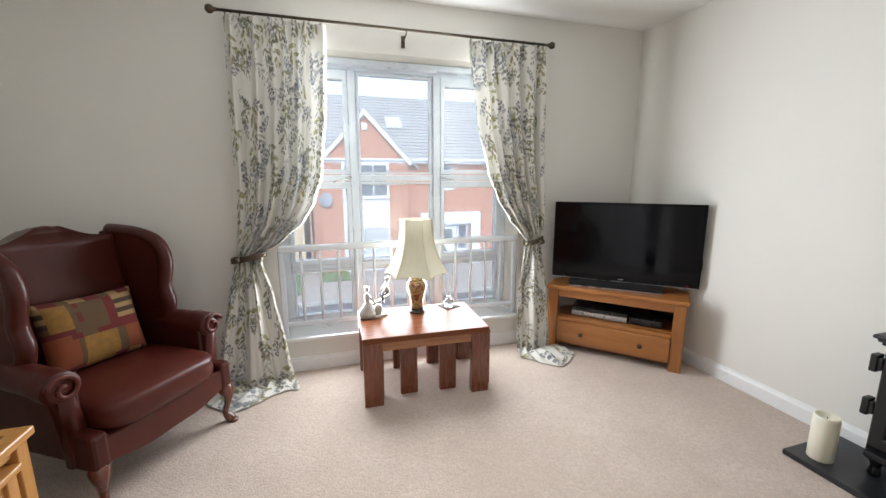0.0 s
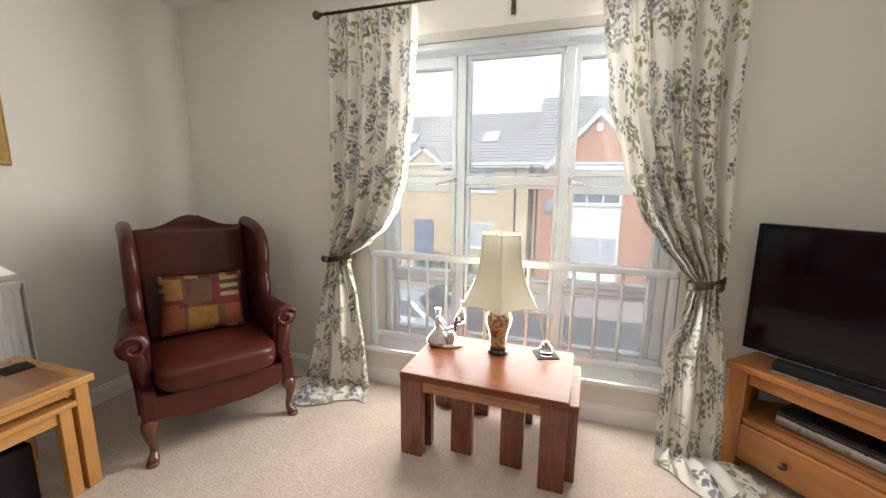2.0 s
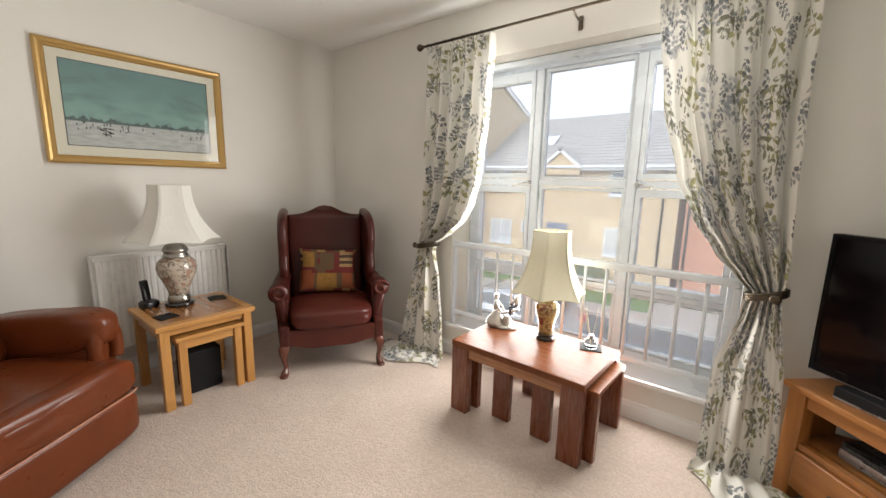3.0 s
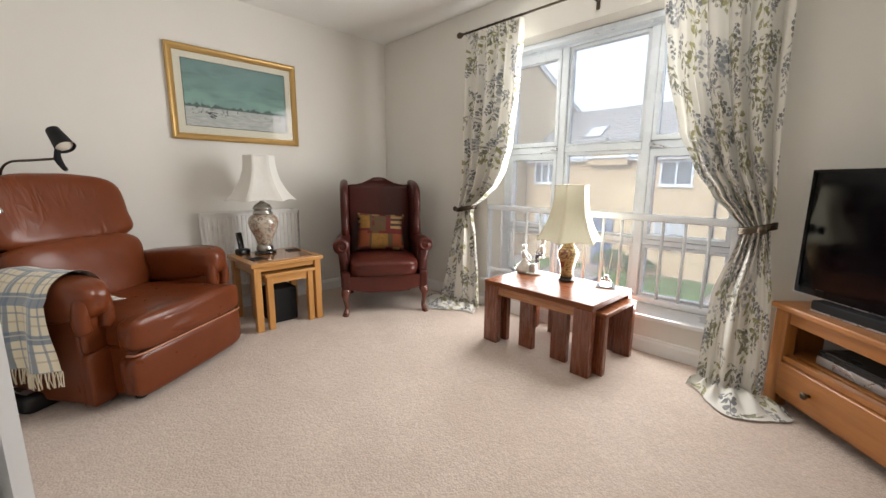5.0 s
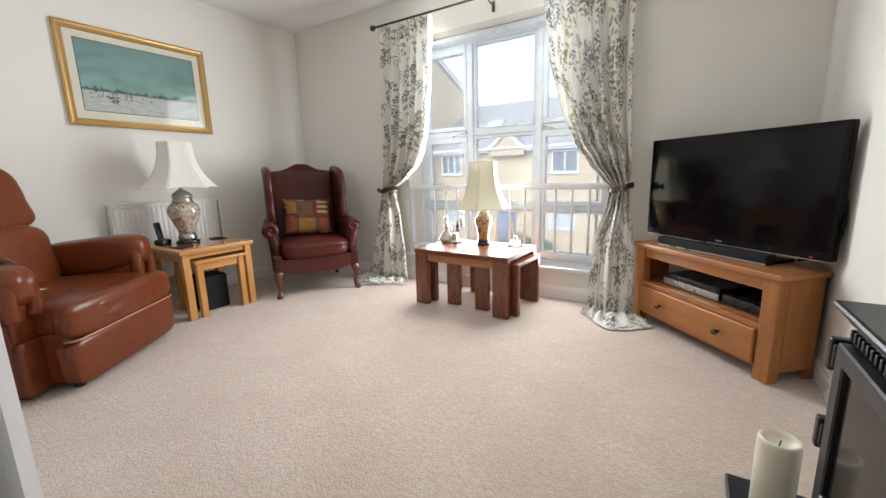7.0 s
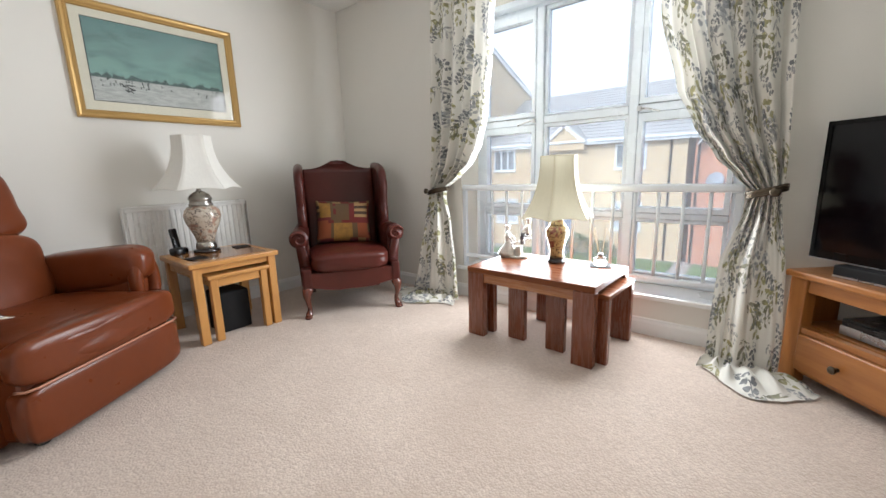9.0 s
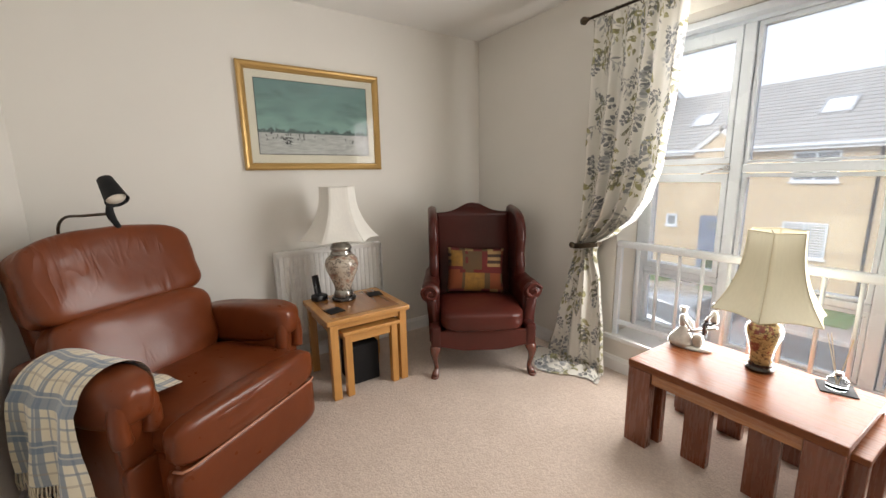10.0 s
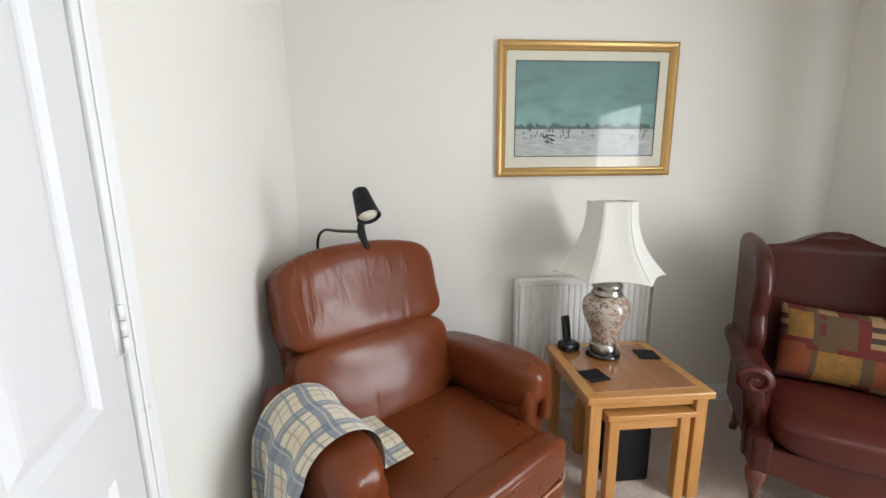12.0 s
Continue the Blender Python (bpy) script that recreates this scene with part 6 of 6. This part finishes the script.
# buff house
buff, m, before = build_house("buff_brick_house", -9.2, -0.52, BUFF_BRICK, "buff brick house with white windows and grey tiled roof", 4.8)
for gx in (-5.05,):
    b = bmesh.new()
    prism(b, [(gx - 0.85, EAVE - 0.35), (gx + 0.85, EAVE - 0.35), (gx + 0.85, EAVE - 0.02), (gx, EAVE + 0.66), (gx - 0.85, EAVE - 0.02)], 1.2, T(0, FY + 0.25, 0) @ pose(0, 0, 0, 90, 0, 0))
    part("wall_dormer", b, BUFF_BRICK, buff)
    for s in (-1, 1):
        mm = T(gx, 0, EAVE + 0.76) @ (I4 if s > 0 else Matrix.Diagonal((-1, 1, 1, 1))) @ Matrix.Rotation(radians(39), 4, "Y")
        part("bargeboard", box(bmesh.new(), -0.02, 1.22, FY - 0.46, FY - 0.38, -0.14, 0.0, 0, mm), RENDER_WHITE, buff)
        part("dormer_roof", box(bmesh.new(), -0.02, 1.24, FY - 0.48, FY + 1.2, 0.0, 0.05, 0, mm), TILE, buff)
for x, z, w, h_, l, sh_ in ((-8.15, 1.45, 1.15, 0.95, 3, False), (-2.45, 1.42, 1.15, 0.95, 2, False), (-2.5, -0.95, 1.15, 1.15, 2, True), (-8.0, -0.95, 1.15, 1.15, 2, True), (-6.68, -0.6, 0.42, 0.48, 1, False)):
    house_window(buff, x, z, w, h_, FY - 0.01, l, sh_)
dr = part("front_door", box(bmesh.new(), -5.6, -4.7, FY - 0.06, FY - 0.01, GZ, -0.35), BLUE_DOOR, buff, "grey-blue front door")
part("door_glazing", box(bmesh.new(), -5.28, -5.02, FY - 0.075, FY - 0.061, -0.85, -0.55), DARK_GLASS, dr)
BUFF_SLOPE = math.atan2(4.8 - EAVE, RIDGE_Y - FY)
rooflight(buff, -6.55, 19.3, 3.40, BUFF_SLOPE)
rooflight(buff, -2.5, 19.3, 3.40, BUFF_SLOPE)
part("downpipe", tube(bmesh.new(), [(-1.05, FY - 0.06, EAVE - 0.1), (-1.05, FY - 0.06, GZ)], 0.04, 8), MATT_BLACK, buff)
settle_house(buff, m, before)

# taller gabled house at the end of the row
tall = thing("tall_gabled_house", T(-13.2, FY + 3, GZ), "tall buff brick house with a white-edged gable", "house")
mt = T(13.2, -FY - 3, -GZ)
ALONG_X = Matrix(((0, 0, 1, 0), (1, 0, 0, 0), (0, 1, 0, 0), (0, 0, 0, 1)))
b = prism(bmesh.new(), [(15.6, GZ), (26.0, GZ), (26.0, 3.7), (16.6, 7.4), (15.6, 7.0)], 7.9, T(-13.2, 0, 0) @ ALONG_X)
shift(part("wall", b, BUFF_BRICK, tall), mt)
b = prism(bmesh.new(), [(26.3, 3.62), (16.6, 7.44), (15.3, 6.92), (15.3, 7.02), (16.6, 7.54), (26.3, 3.72)], 8.1, T(-13.2, 0, 0) @ ALONG_X)
shift(part("roof", b, TILE, tall), mt)
b = prism(bmesh.new(), [(26.3, 3.42), (16.6, 7.24), (15.3, 6.72), (15.3, 6.91), (16.6, 7.43), (26.3, 3.61)], 0.06, T(-9.17, 0, 0) @ ALONG_X)
shift(part("bargeboard", b, RENDER_WHITE, tall, "white bargeboard"), mt)


# clipped bushes: many small leaves round a core of twigs
def bush(x, y, r, h, seed):
    t = thing("clipped_bush", T(x, y, GZ + 0.1), "rounded clipped green bush before the houses", "bush", "front garden bushes")
    rnd = random.Random(seed)
    b = bmesh.new()
    for k in range(900):
        a, e = rnd.uniform(0, 2 * math.pi), math.asin(rnd.uniform(-0.35, 1))
        rr = rnd.uniform(0.80, 1.05) * (1 + 0.12 * noise.noise(Vector((math.cos(a) * 2, math.sin(a) * 2, e * 2 + seed))))
        p = Vector((math.cos(a) * math.cos(e) * r * rr, math.sin(a) * math.cos(e) * r * rr, h * 0.5 + math.sin(e) * h * 0.5 * rr))
        mm = T(*p) @ pose(0, 0, 0, rnd.uniform(0, 360), rnd.uniform(0, 360), rnd.uniform(0, 360))
        s = rnd.uniform(0.04, 0.075)
        b.faces.new([b.verts.new(mm @ Vector(q)) for q in ((-s, 0, 0), (0, -s * 0.45, s * 0.1), (s, 0, 0), (0, s * 0.45, s * 0.1))])
    part("leaves", b, LEAF, t)
    b = bmesh.new()
    for k in range(7):
        a = k * 0.9
        tube(b, [(0.03 * math.cos(a), 0.03 * math.sin(a), 0), (0.3 * r * math.cos(a), 0.3 * r * math.sin(a), h * 0.45), (0.6 * r * math.cos(a), 0.6 * r * math.sin(a), h * 0.75)], [0.02, 0.014, 0.006], 5)
    part("stems", b, MATT_BLACK, t)


bush(4.75, 16.4, 0.62, 1.45, 3)
bush(-4.3, 16.6, 0.75, 0.95, 8)
bush(-3.2, 16.7, 0.55, 0.7, 14)


# silver car at the kerb
def car(m):
    c = thing("parked_car", m, "silver hatchback parked at the kerb", "car")
    side = [(-1.95, 0.28), (-1.98, 0.55), (-1.85, 0.80), (-1.62, 0.92), (-1.1, 1.42), (-0.3, 1.50), (0.35, 1.42), (1.0, 0.98), (1.65, 0.86), (1.95, 0.66), (1.98, 0.30), (1.6, 0.22), (-1.6, 0.22)]
    b = bmesh.new()
    prism(b, side, 1.68, pose(0, 0, 0, 90, 0, 0), 0.10, 3)
    for v in b.verts:
        if v.co.z > 0.95:
            v.co.y *= 1 - 0.32 * (v.co.z - 0.95)
    part("body", b, CAR_PAINT, c, "", True)
    for s in (-1, 1):
        b = prism(bmesh.new(), [(-1.3, 0.98), (-0.98, 1.36), (-0.3, 1.42), (0.30, 1.34), (0.80, 1.0)], 0.012, T(0, s * 0.775, 0) @ pose(0, 0, 0, 90, 0, 0) @ T(0, 0, 0))
        part("side_window", b, DARK_GLASS, c)
        for x in (-1.22, 1.22):
            w = part("wheel", lathe(bmesh.new(), [(0.14, -0.09), (0.28, -0.1), (0.31, -0.08), (0.31, 0.08), (0.28, 0.1), (0.14, 0.09)], 24, T(x, s * 0.80, 0.31) @ pose(0, 0, 0, 90, 0, 0)), RUBBER, c, "", True)
            part("rim", lathe(bmesh.new(), [(0.0, 0.095), (0.06, 0.1), (0.19, 0.085), (0.20, 0.07)], 20, T(x, s * 0.80, 0.31) @ pose(0, 0, 0, 90 * s, 0, 0), False), SILVER, w)
    for x0, z0, x1, z1 in ((0.42, 1.40, 1.02, 1.02), (-1.16, 1.39, -1.58, 0.97)):
        b = bmesh.new()
        b.faces.new([b.verts.new(p) for p in ((x0, -0.60, z0 + 0.02), (x0, 0.60, z0 + 0.02), (x1, 0.70, z1 + 0.02), (x1, -0.70, z1 + 0.02))])
        g_ = bmesh.ops.solidify(b, geom=b.faces[:], thickness=0.012)
        part("windscreen" if x0 > 0 else "rear_window", b, DARK_GLASS, c)
    for s in (-1, 1):
        part("headlight", pillow(bmesh.new(), 0.2, 0.34, 0.14, T(1.86, s * 0.58, 0.66), 6, 3), SILVER, c, "", True)
        part("tail_light", pillow(bmesh.new(), 0.12, 0.2, 0.26, T(-1.86, s * 0.68, 0.78), 6, 3), LEAD_RED, c, "", True)
    return c


car(T(-3.2, 9.6, GZ) @ pose(0, 0, 0, 0, 0, 180))
